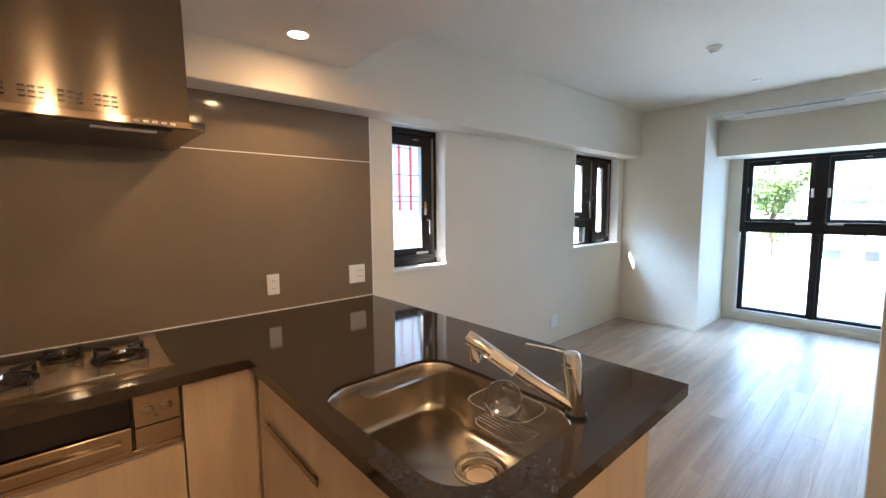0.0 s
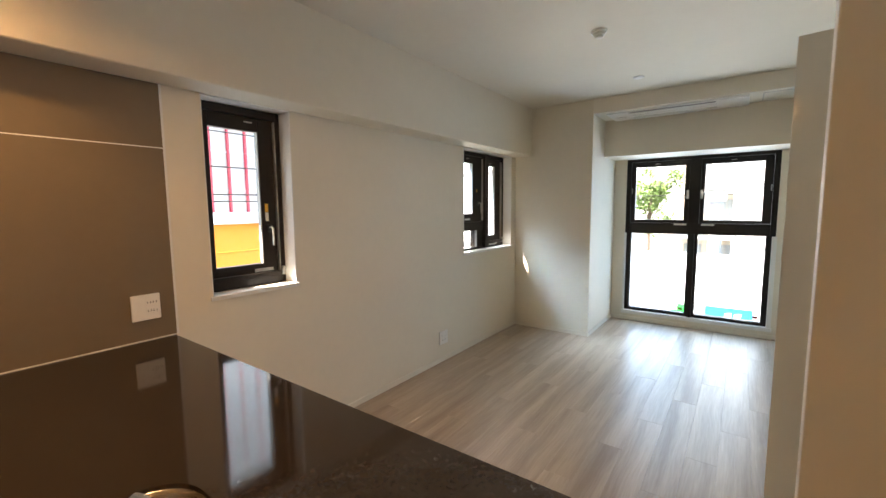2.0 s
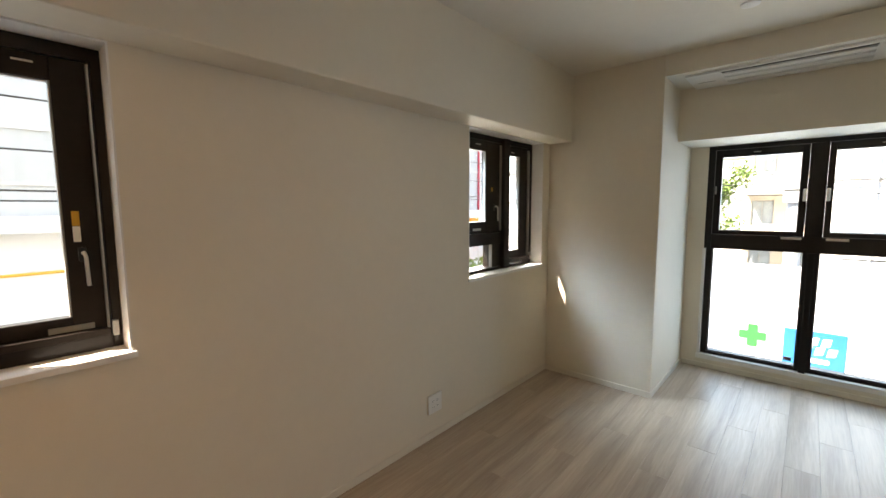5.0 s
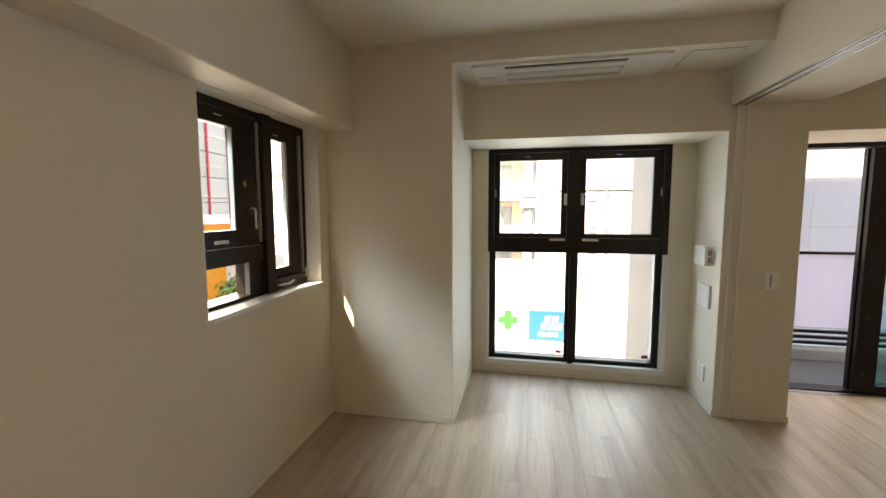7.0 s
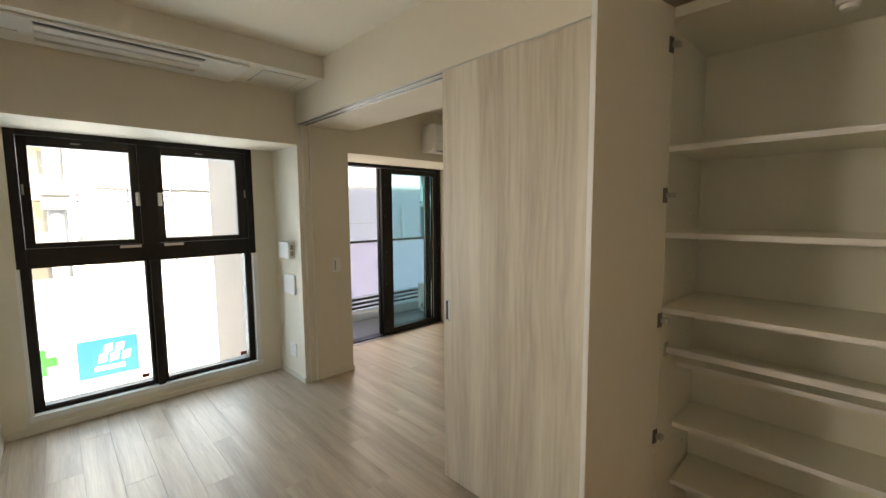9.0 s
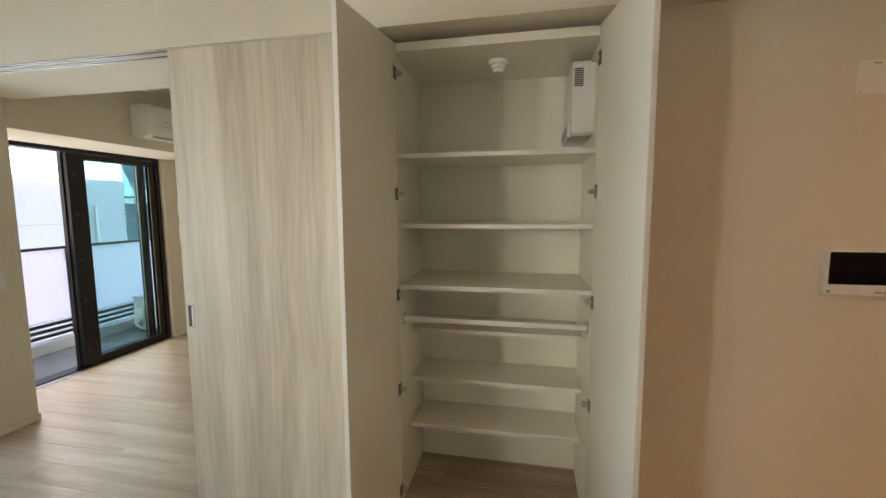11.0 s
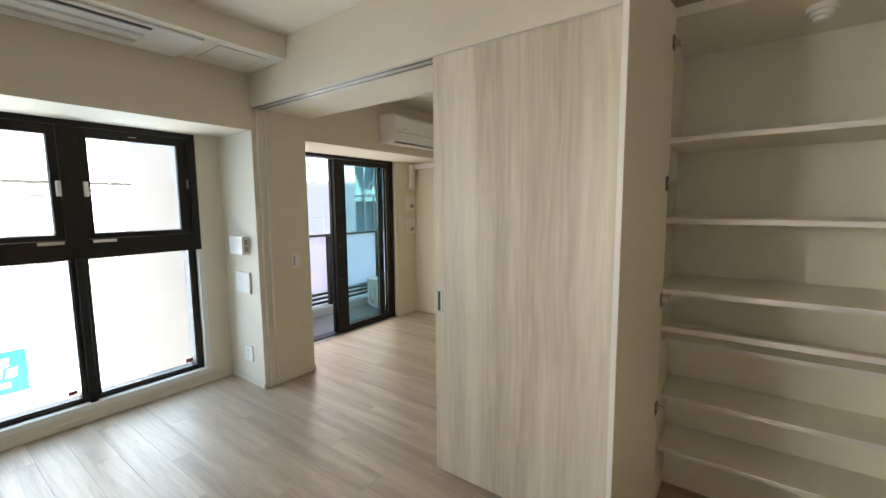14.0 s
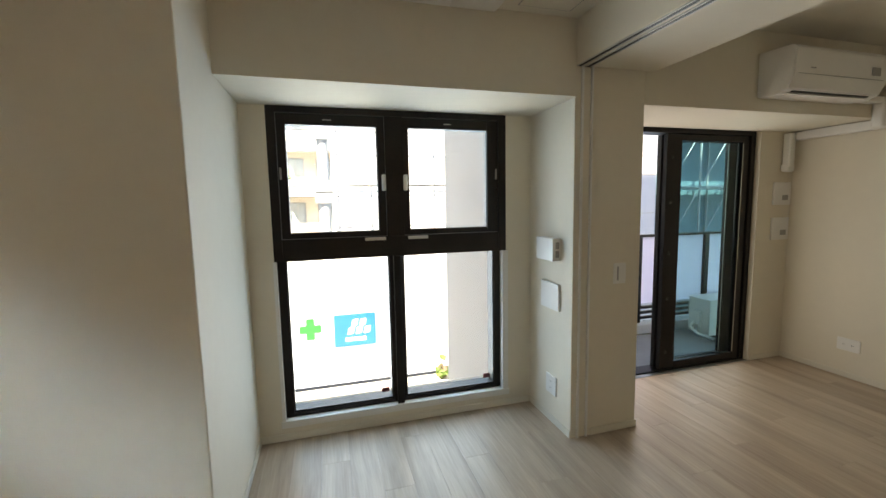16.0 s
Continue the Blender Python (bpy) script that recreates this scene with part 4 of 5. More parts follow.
# recessed downlights in the kitchen ceiling
first = None
for lx, y, power, cone in ((0.878, 2.134, 1.7, 128), (0.878, 1.44, 1.0, 105), (0.878, 0.73, 0.12, 125), (-0.065, -0.60, 2.4, 178), (0.33, -0.58, 1.8, 178)):
    if first is None:
        d = thing("downlight", (0.878, y, 2.25), "small round recessed downlight, lit warm", "downlight", group="kitchen downlights")
        part("trim_ring", lathe(bmesh.new(), (0.878, y, 2.25), (0, 0, -1), [(0, 0.052), (0.004, 0.05), (0.005, 0.043), (0.001, 0.041)], 28), PLASTIC, d, smooth=30)
        part("diffuser", lathe(bmesh.new(), (0.878, y, 2.2478), (0, 0, -1), [(0, 0.040), (0.001, 0.040)], 28), LAMP, d, "glowing warm diffuser")
        first = d
    else:
        d = copy_thing(first, Matrix.Translation((lx, y, 2.25)))
    lamp = new("downlight_beam", bpy.data.lights.new("downlight_beam", "SPOT"))
    lamp.data.energy, lamp.data.color, lamp.data.spot_size, lamp.data.spot_blend, lamp.data.shadow_soft_size = LAMPS * power, (1.0, 0.60, 0.28), radians(cone), 0.5 if cone < 150 else 0.08, 0.04
    lamp.matrix_world = pose(lx, y, 2.238)


# ---- sockets, switches and devices ----
def plate(name, c, face, wdt, hgt, label, category, slots=(), mat=PLASTIC, thick=0.010, group=""):
    """A wall plate. face: the way it looks, one of '+x' '-x' '+y' '-y'. slots: (u, v, w, h) darker inserts."""
    ax_ = face[1]
    sg = 1 if face[0] == "+" else -1
    t = thing(name, c, label, category, group=group)

    def place(u0, u1, v0, v1, d0, d1):
        if ax_ == "y":
            return ((c[0] + u0, c[1] + sg * d0, c[2] + v0), (c[0] + u1, c[1] + sg * d1, c[2] + v1))
        return ((c[0] + sg * d0, c[1] + u0, c[2] + v0), (c[0] + sg * d1, c[1] + u1, c[2] + v1))
    part("cover", boxes(place(-wdt / 2, wdt / 2, -hgt / 2, hgt / 2, 0, thick), bevel=min(0.003, thick * 0.4), seg=2), mat, t)
    for nm, u, v, ww, hh, mt in slots:
        part(nm, boxes(place(u - ww / 2, u + ww / 2, v - hh / 2, v + hh / 2, thick - 0.002, thick + 0.0012), bevel=0.0006), mt, t)
    return t


def outlets(rows, cols=(0,)):
    out = []
    for u in cols:
        for v in rows:
            out.append(("insert", u, v, 0.026, 0.030, PLASTIC))
            out += [("pin_slot", u - 0.006, v, 0.0025, 0.009, DARKPLASTIC), ("pin_slot", u + 0.006, v, 0.0025, 0.009, DARKPLASTIC)]
    return out


# inserts sit proud of the cover by a millimetre
def socket(name, c, face, wdt, hgt, label, rows, cols=(0,)):
    t = plate(name, c, face, wdt, hgt, label, "socket", [s_ for s_ in outlets(rows, cols) if s_[0] == "insert"], group="wall sockets")
    ax_, sg = face[1], (1 if face[0] == "+" else -1)
    for nm, u, v, ww, hh, mt in outlets(rows, cols):
        if nm == "pin_slot":
            a, b = 0.0105, 0.0118
            lo, hi = ((c[0] + u - ww / 2, c[1] + sg * a, c[2] + v - hh / 2), (c[0] + u + ww / 2, c[1] + sg * b, c[2] + v + hh / 2)) if ax_ == "y" else ((c[0] + sg * a, c[1] + u - ww / 2, c[2] + v - hh / 2), (c[0] + sg * b, c[1] + u + ww / 2, c[2] + v + hh / 2))
            part(nm, boxes((lo, hi)), mt, t)
    return t


socket("wall_socket", (0.868, 2.600, 1.007), "-y", 0.07, 0.12, "white double socket on the taupe kitchen panel", (-0.025, 0.02))
socket("wall_socket", (1.415, 2.600, 1.009), "-y", 0.116, 0.12, "wide white socket plate on the taupe kitchen panel", (-0.018, 0.022), (0.012, 0.035))
socket("wall_socket", (3.774, NORTH, 0.231), "-y", 0.126, 0.124, "white socket low on the window wall", (-0.02, 0.02), (-0.02, 0.02))
socket("wall_socket", (5.985, SPLIT, 0.255), "+y", 0.12, 0.125, "white socket low beside the bay window", (-0.02, 0.022))
socket("wall_socket", (5.853, SOUTH, 0.266), "+y", 0.15, 0.10, "wide white socket low on the bedroom wall", (0.0,), (-0.03, 0.03))
socket("wall_socket", (1.106, -0.165, 0.318), "+y", 0.07, 0.12, "white socket low under the intercom", (-0.02, 0.022))
plate("light_switch", (5.77, -0.432, 1.003), "-x", 0.085, 0.125, "white rocker switch on the pier", "switch", [("rocker", -0.012, 0.0, 0.026, 0.085, PLASTIC), ("indicator", 0.016, 0.0, 0.012, 0.085, GREYPLASTIC)])
t = plate("ventilation_control", (6.0, SPLIT, 1.148), "+y", 0.20, 0.14, "white ventilation box with dark slots, beside the bay", "vent box", thick=0.055)
part("grille", boxes(((5.898, SPLIT + 0.010, 1.10), (5.901, SPLIT + 0.035, 1.142))), GREYPLASTIC, t, "dark side grille")
part("grille", boxes(((5.898, SPLIT + 0.010, 1.152), (5.901, SPLIT + 0.035, 1.194))), GREYPLASTIC, t, "dark side grille")
plate("air_inlet", (6.0, SPLIT, 0.845), "+y", 0.21, 0.17, "flat white air inlet cover beside the bay", "vent", [("flap", 0, 0, 0.165, 0.13, PLASTIC)], thick=0.018)
for z in (1.477, 1.172):
    plate("air_vent", (6.36, -2.575, z), "-x", 0.20, 0.195, "square white air vent cover on the bedroom wall", "vent", [("damper", -0.035, -0.035, 0.07, 0.045, GREYPLASTIC)], thick=0.014, group="bedroom vents")
plate("heat_detector_plate", (1.291, -0.165, 1.897), "+y", 0.115, 0.112, "white square ventilator switch plate on the wall", "plate", [("slit", 0.0, 0.046, 0.022, 0.004, GREYPLASTIC), ("screw", -0.045, 0.03, 0.005, 0.008, ALU), ("screw", 0.045, -0.045, 0.005, 0.008, ALU)], thick=0.008)
t = plate("intercom", (1.285, -0.165, 1.230), "+y", 0.225, 0.155, "white video intercom with black screen on the wall", "intercom", [("screen", 0.0, 0.018, 0.205, 0.115, SCREEN)], thick=0.025)
part("button", boxes(((1.38, SPLIT - 0.031, 1.160), (1.39, SPLIT - 0.028, 1.170))), GREYPLASTIC, t)
part("button", boxes(((1.20, SPLIT - 0.031, 1.162), (1.22, SPLIT - 0.028, 1.167))), GREYPLASTIC, t)
part("button", boxes(((1.226, SPLIT - 0.031, 1.162), (1.246, SPLIT - 0.028, 1.167))), GREYPLASTIC, t)
t = plate("water_heater_control", (1.099, -0.165, 1.398), "+y", 0.118, 0.112, "white water heater remote with dark display", "control panel", [("display", 0.0, 0.016, 0.09, 0.045, SCREEN), ("button", 0.04, -0.042, 0.008, 0.008, GREYPLASTIC), ("button", 0.0, -0.042, 0.008, 0.008, GREYPLASTIC)], thick=0.018)
plate("floor_heating_control", (1.103, -0.165, 1.209), "+y", 0.122, 0.117, "white flap-front heating control on the wall", "control panel", [("hinge_line", 0.0, -0.048, 0.11, 0.002, GREYPLASTIC)], thick=0.018)


# ---- ceiling fittings ----
def smoke_alarm(at, label, r=0.05, drop=0.045):
    t = thing("smoke_alarm", at, label, "smoke alarm", group="smoke alarms")
    part("base", lathe(bmesh.new(), at, (0, 0, -1), [(0, r), (drop * 0.3, r), (drop * 0.36, r * 0.95)], 28), PLASTIC, t, smooth=30)
    part("cap", lathe(bmesh.new(), (at[0], at[1], at[2] - drop * 0.36), (0, 0, -1), [(0, r * 0.78), (drop * 0.3, r * 0.72), (drop * 0.34, r * 0.55), (drop * 0.6, r * 0.5), (drop * 0.68, r * 0.3)], 24), PLASTIC, t, smooth=30)
    part("sensor_grille", lathe(bmesh.new(), (at[0], at[1], at[2] - drop * 0.92), (0, 0, -1), [(0, r * 0.34), (drop * 0.1, r * 0.34)], 16), GREYPLASTIC, t, "grey sensor grille")


smoke_alarm((3.555, 1.185, TOP), "white round smoke alarm on the living room ceiling")
solid("ceiling_rose", lathe(bmesh.new(), (4.755, 1.175, TOP), (0, 0, -1), [(0, 0.045), (0.006, 0.045), (0.012, 0.03), (0.014, 0.01)], 24), PLASTIC, (4.755, 1.175, TOP), "small white cover plate on the ceiling", "cover plate", smooth=30)
a = thing("ceiling_air_conditioner", (5.55, 0.99, 2.43), "white one-way ceiling air conditioner in the lowered strip", "air conditioner")
part("panel", boxes(((5.345, 0.377, 2.410), (5.755, 1.597, 2.43)), bevel=0.006, seg=2), PLASTIC, a)
for y in (0.622, 1.380):
    part("grille_frame", boxes(((5.362, y, 2.406), (5.745, y + 0.008, 2.411)), bevel=0.001), PLASTIC, a)
part("outlet_slot", boxes(((5.364, 0.63, 2.4085), (5.392, 1.38, 2.4105))), DARKPLASTIC, a, "dark outlet slot")
part("louvre", boxes(((5.392, 0.632, 2.400), (5.462, 1.378, 2.4098)), bevel=0.004, seg=2), PLASTIC, a)
for x, w_ in ((5.470, 0.045), (5.600, 0.050)):
    filt = part("filter_mesh", boxes(((x, 0.632, 2.4088), (x + w_, 1.378, 2.4102))), SEAL, a, "grey intake mesh")
    for i in range(4):
        part("mesh_bar", boxes(((x + 0.004 + w_ / 4.4 * i, 0.634, 2.4076), (x + 0.007 + w_ / 4.4 * i, 1.376, 2.409))), PLASTIC, filt)
for x0, x1 in ((5.517, 5.597), (5.653, 5.738)):
    part("grille_bar", boxes(((x0, 0.632, 2.405), (x1, 1.378, 2.4098)), bevel=0.002), PLASTIC, a)
part("display", boxes(((5.56, 1.44, 2.4085), (5.566, 1.55, 2.4105))), GREYPLASTIC, a)
h = thing("ceiling_hatch", (5.53, 0.14, 2.43), "flush off-white access hatch in the lowered ceiling", "hatch")
part("door", boxes(((5.375, -0.012, 2.4265), (5.685, 0.275, 2.4298))), CEIL, h)
part("gap_frame", boxes(((5.370, -0.018, 2.428), (5.690, -0.012, 2.4299)), ((5.370, 0.275, 2.428), (5.690, 0.281, 2.4299)), ((5.370, -0.012, 2.428), (5.375, 0.275, 2.4299)), ((5.685, -0.012, 2.428), (5.690, 0.275, 2.4299))), GREYPLASTIC, h, "thin dark hatch joint")


# ---- sliding doors and closet ----
def sliding_leaf(x0, x1, ya, yb, pull):
    d = thing("sliding_door", ((x0 + x1) / 2, (ya + yb) / 2, 0.008), "pale ash-grained full-height sliding door, slid open", "sliding door", group="sliding doors")
    leaf = part("leaf", boxes(((x0, ya, 0.008), (x1, yb, HEAD - 0.006)), bevel=0.002), DOORWOOD, d)
    if pull:
        f_ = part("pull", boxes(((x1 - 0.05, yb - 0.0005, 0.894), (x1 - 0.044, yb + 0.0025, 1.011)), ((x1 - 0.018, yb - 0.0005, 0.894), (x1 - 0.012, yb + 0.0025, 1.011)),
                                ((x1 - 0.044, yb - 0.0005, 0.894), (x1 - 0.018, yb + 0.0025, 0.901)), ((x1 - 0.044, yb - 0.0005, 1.004), (x1 - 0.018, yb + 0.0025, 1.011)), bevel=0.0008), ALU, d, "satin metal pull frame")
        part("recess", boxes(((x1 - 0.044, yb - 0.001, 0.901), (x1 - 0.018, yb + 0.0008, 1.004))), UNDER, f_, "dark finger recess")
        part("slot", boxes(((x1 - 0.0438, yb + 0.0009, 0.903), (x1 - 0.036, yb + 0.0012, 1.002))), PLASTIC, f_, "pale lip of the recess")
    return d


sliding_leaf(3.140, 4.048, -0.150, -0.114, True)
sliding_leaf(3.140, 4.035, -0.205, -0.169, False)
for nm, y in (("door_track", -0.132), ("door_track", -0.187)):
    t = thing(nm, (4.5, y, HEAD), "twin aluminium sliding door track in the header", "track", kind="structure")
    part("rail", boxes(((3.14, y - 0.017, HEAD - 0.006), (5.77, y - 0.012, HEAD)), ((3.14, y + 0.012, HEAD - 0.006), (5.77, y + 0.017, HEAD))), ALU, t)
    part("groove", boxes(((3.14, y - 0.012, HEAD - 0.0025), (5.77, y + 0.012, HEAD - 0.0005))), DARKPLASTIC, t, "dark groove")
setting("trim_pier", boxes(((5.758, -0.160, 0.0), (5.770, -0.148, HEAD)), ((5.758, -0.222, 0.0), (5.770, -0.210, HEAD))), TRIM, "off-white door stop strips on the pier", "trim")
setting("trim_post", boxes(((3.075, SPLIT, 0.0), (3.135, SPLIT + 0.004, HEAD - 0.004)), bevel=0.001), TRIM, "off-white edge trim beside the closet", "trim")

c = thing("closet", (2.58, -0.45, 0.0), "white built-in closet with open glossy doors and shelves", "closet")
CX0, CX1, CB, CFR = 2.16, 3.025, -0.727, -0.215
part("side_panel", boxes(((CX0 - 0.018, CB, 0.002), (CX0, CFR, 2.14)), bevel=0.001), MELAMINE, c)
part("side_panel", boxes(((CX1, CB, 0.002), (CX1 + 0.014, CFR, 2.14)), bevel=0.001), MELAMINE, c)
part("back_panel", boxes(((CX0, CB, 0.002), (CX1, CB + 0.006, 2.14))), MELAMINE, c)
part("top_panel", boxes(((CX0, CB + 0.006, 2.130), (CX1, CFR, 2.166))), MELAMINE, c)
for z, yf, g in ((1.709, -0.275, 0.002), (1.393, -0.275, 0.002), (1.109, -0.275, 0.002), (0.853, -0.45, 0.010), (0.592, -0.45, 0.010), (0.337, -0.45, 0.010)):
    sh = part("shelf", boxes(((CX0 + g, CB + 0.006, z - 0.02), (CX1 - g, yf, z)), bevel=0.0012), MELAMINE, c)
    part("edge_band", boxes(((CX0 + g, yf, z - 0.0195), (CX1 - g, yf + 0.0012, z - 0.0005))), PLASTIC, sh)
part("hanging_rail", boxes(((CX0 + 0.004, -0.365, 0.912), (CX1 - 0.004, -0.345, 0.938)), bevel=0.005, seg=2), PLASTIC, c)
for x in (CX0, CX1 - 0.006):
    part("rail_socket", boxes(((x, -0.375, 0.899), (x + 0.006, -0.335, 0.952)), bevel=0.002), ALU, c)
pins = [(x, y, 0.3 + 0.032 * i) for x in (CX0 - 0.001, CX1 - 0.001) for y in (-0.30, -0.64) for i in range(0, 54, 4)]
for x, y, z in pins:
    part("pin_hole", boxes(((x, y - 0.002, z - 0.002), (x + 0.002, y + 0.002, z + 0.002))), DARKPLASTIC, c)


def closet_door(hx, turn, sign):
    """A glossy leaf turned about its hinge line; sign: which way it reaches when shut."""
    m = Matrix.Translation((hx, CFR + 0.012, 0)) @ Matrix.Rotation(radians(turn), 4, "Z")

    def put(nm, items, mat, parent, label="", bevel=0.0):
        bm_ = boxes(*items, bevel=bevel)
        bmesh.ops.transform(bm_, matrix=m, verts=bm_.verts)
        return part(nm, bm_, mat, parent, label)
    a_, b_ = (0.0, 0.432) if sign > 0 else (-0.432, 0.0)
    leaf = put("door", [((a_, 0.0, 0.012), (b_, 0.02, 2.160))], GLOSS, c, "glossy white closet door, open", 0.0015)
    e = b_ if sign > 0 else a_
    put("edge_strip", [((e - 0.0004, 0.001, 0.014), (e + 0.0012, 0.019, 2.158))], TRIM, leaf, "white door edge")
    for z in (0.145, 0.64, 1.08, 1.528, 2.035):
        u = 0.016 * sign
        hg = put("hinge", [((u - 0.014, -0.003, z - 0.026), (u + 0.014, 0.0005, z + 0.026))], HINGE, leaf, "dark steel cup hinge", 0.001)
        put("hinge_arm", [((u - 0.012 - 0.012 * sign, -0.026, z - 0.009), (u + 0.012 - 0.012 * sign, -0.003, z + 0.009))], ALU, hg, "bright steel hinge arm", 0.002)
    return leaf


closet_door(CX0 + 0.014, 100.5, 1)
closet_door(CX1 - 0.032, -98.5, -1)
smoke_alarm((2.575, -0.425, 2.130), "white round smoke alarm inside the closet", 0.045, 0.05)
v = thing("duct_cover", (2.18, -0.60, 1.72), "white boxed duct with a louvred grille in the closet corner", "duct cover")
bm = bmesh.new()
prof = [(CB + 0.007, 1.778), (-0.385, 1.778), (-0.37, 1.790), (-0.37, 2.075), (-0.385, 2.092), (CB + 0.007, 2.092)]
loft(bm, [[(CX0 + 0.001, y, z) for y, z in prof], [(CX0 + 0.094, y, z) for y, z in prof]], True, True)
part("casing", bm, PLASTIC, v)
for i in range(9):
    part("louvre", boxes(((CX0 + 0.048, -0.3712, 2.054 - 0.0088 * i), (CX0 + 0.085, -0.3685, 2.0590 - 0.0088 * i))), DARKPLASTIC, v)
part("side_flange", boxes(((CX0 + 0.094, CB + 0.007, 1.776), (CX0 + 0.106, -0.405, 1.842)), bevel=0.003), PLASTIC, v, "raised flange at the foot of the duct")
for i in range(12):
    part("flange_slot", boxes(((CX0 + 0.1055, -0.70 + 0.024 * i, 1.786), (CX0 + 0.1070, -0.69 + 0.024 * i, 1.832))), GREYPLASTIC, v)


# ---- bedroom ----
a = thing("wall_air_conditioner", (5.66, -1.85, 2.06), "white wall-mounted split air conditioner under the ceiling", "air conditioner")
bm = bmesh.new()
prof = [(5.769, 2.08), (5.66, 2.072), (5.585, 2.095), (5.552, 2.17), (5.545, 2.32), (5.57, 2.348), (5.769, 2.355)]
loft(bm, [[(x, -1.45, z) for x, z in prof], [(x, -2.275, z) for x, z in prof]], True, True)
bmesh.ops.bevel(bm, geom=[e for e in bm.edges], offset=0.006, segments=2, affect="EDGES")
part("body", bm, PLASTIC, a, smooth=35)
part("outlet_slot", boxes(((5.60, -2.20, 2.0845), (5.617, -1.52, 2.0885))), DARKPLASTIC, a, "dark air outlet slot")
part("louvre", boxes(((5.617, -2.22, 2.074), (5.665, -1.50, 2.080)), bevel=0.002), PLASTIC, a)
part("front_seam", boxes(((5.5485, -2.24, 2.175), (5.5515, -1.485, 2.178))), GREYPLASTIC, a)
part("badge", boxes(((5.5455, -1.62, 2.21), (5.5485, -1.58, 2.216))), GREYPLASTIC, a)
part("display", boxes(((5.545, -2.20, 2.20), (5.5485, -2.12, 2.25)), bevel=0.001), SEAL, a)
d = thing("pipe_cover", (6.0, -2.65, 1.9), "white plastic pipe cover from the air conditioner", "pipe cover")
part("elbow", boxes(((5.70, -2.688, 1.93), (5.768, -2.55, 2.14)), ((5.70, -2.55, 2.09), (5.768, -2.275, 2.14)), bevel=0.012, seg=2), PLASTIC, d)
part("run", boxes(((5.74, -2.688, 1.925), (6.36, -2.622, 1.995)), bevel=0.01, seg=2), PLASTIC, d)
part("drop", boxes(((6.295, -2.622, 1.70), (6.359, -2.555, 1.985)), bevel=0.012, seg=2), PLASTIC, d)
part("wall_cap", boxes(((6.30, -2.645, 1.66), (6.36, -2.535, 1.73)), bevel=0.025, seg=3), PLASTIC, d)


# ---- balcony ----
BZ = -0.10
setting("balcony_floor", boxes(((6.58, -4.2, BZ - 0.2), (7.75, -0.35, BZ))), CONCRETE, "grey balcony floor", "balcony floor")
setting("balcony_kerb", boxes(((7.50, -4.2, BZ), (7.75, -0.35, BZ + 0.12)), bevel=0.01), RENDER_WHITE, "white balcony edge kerb", "kerb")
setting("balcony_ceiling", boxes(((6.58, -4.2, 2.42), (7.75, -0.35, 2.6))), RENDER_WHITE, "white underside of the balcony above", "ceiling")
setting("fin_wall", boxes(((6.58, -0.35, -3.9), (8.25, -0.07, 1.115)), ((6.58, -0.35, 1.125), (8.25, -0.07, 12.0)), ((6.59, -0.34, 1.115), (8.24, -0.08, 1.125)), bevel=0.004), FINWALL, "grey concrete fin wall beside the balcony", "wall")
# unseen ledge added over the north windows; its two depths trim the indoor sun patches
setting("eave_north", boxes(((-2.0, 2.86, 2.07), (3.2, 3.094, 2.20)), ((3.2, 2.86, 2.07), (6.6, 3.053, 2.20))), CONCRETE, "unseen ledge over the windows, added to trim the sunlight", "ledge")
r = thing("balcony_railing", (7.62, -2.3, BZ + 0.12), "balcony railing with dark posts, pale panels and slats", "railing")
part("top_rail", boxes(((7.59, -4.2, 1.02), (7.65, -0.35, 1.05)), bevel=0.004), BLACK, r)
for y in (-0.40, -1.20, -2.19, -3.17, -4.15):
    part("post", boxes(((7.565, y - 0.03, BZ + 0.12), (7.61, y + 0.03, 1.02)), bevel=0.003), BLACK, r)
for a, b in ((-4.115, -3.205), (-3.135, -2.225), (-2.155, -1.235), (-1.165, -0.435)):
    part("panel", boxes(((7.615, a - 0.03, 0.235), (7.63, b + 0.03, 1.02)), bevel=0.001), FROST, r, "pale lilac frosted panel")
for i in range(4):
    part("slat", boxes(((7.60, -4.18, -0.03 + 0.062 * i + 0.015), (7.64, -0.37, 0.005 + 0.062 * i + 0.015)), bevel=0.003), BLACK, r)
u = thing("outdoor_unit", (7.27, -3.1, BZ), "pale grey air conditioner outdoor unit on the balcony", "outdoor unit")
part("casing", boxes(((7.13, -3.50, BZ + 0.03), (7.40, -2.745, 0.325)), bevel=0.012, seg=2), PLASTIC, u)
part("top", boxes(((7.12, -3.51, 0.325), (7.41, -2.738, 0.338)), bevel=0.003), PLASTIC, u)
for y in (-3.38, -2.88):
    part("foot", boxes(((7.11, y - 0.03, BZ), (7.42, y + 0.03, BZ + 0.03))), DARKPLASTIC, u)
part("valve_cover", boxes(((7.22, -2.745, 0.0), (7.33, -2.712, 0.20)), bevel=0.01, seg=2), PLASTIC, u)
part("pipe", tube(bmesh.new(), [(7.26, -2.72, 0.03), (7.25, -2.68, -0.01), (7.19, -2.65, -0.045), (7.02, -2.69, -0.06), (6.80, -2.73, -0.06)], 0.022, 10), GREYPLASTIC, u, "grey insulated pipe", smooth=60)
part("pipe", tube(bmesh.new(), [(7.29, -2.72, 0.07), (7.30, -2.67, 0.01), (7.16, -2.62, -0.035), (7.0, -2.66, -0.05)], 0.016, 10), PLASTIC, u, smooth=60)
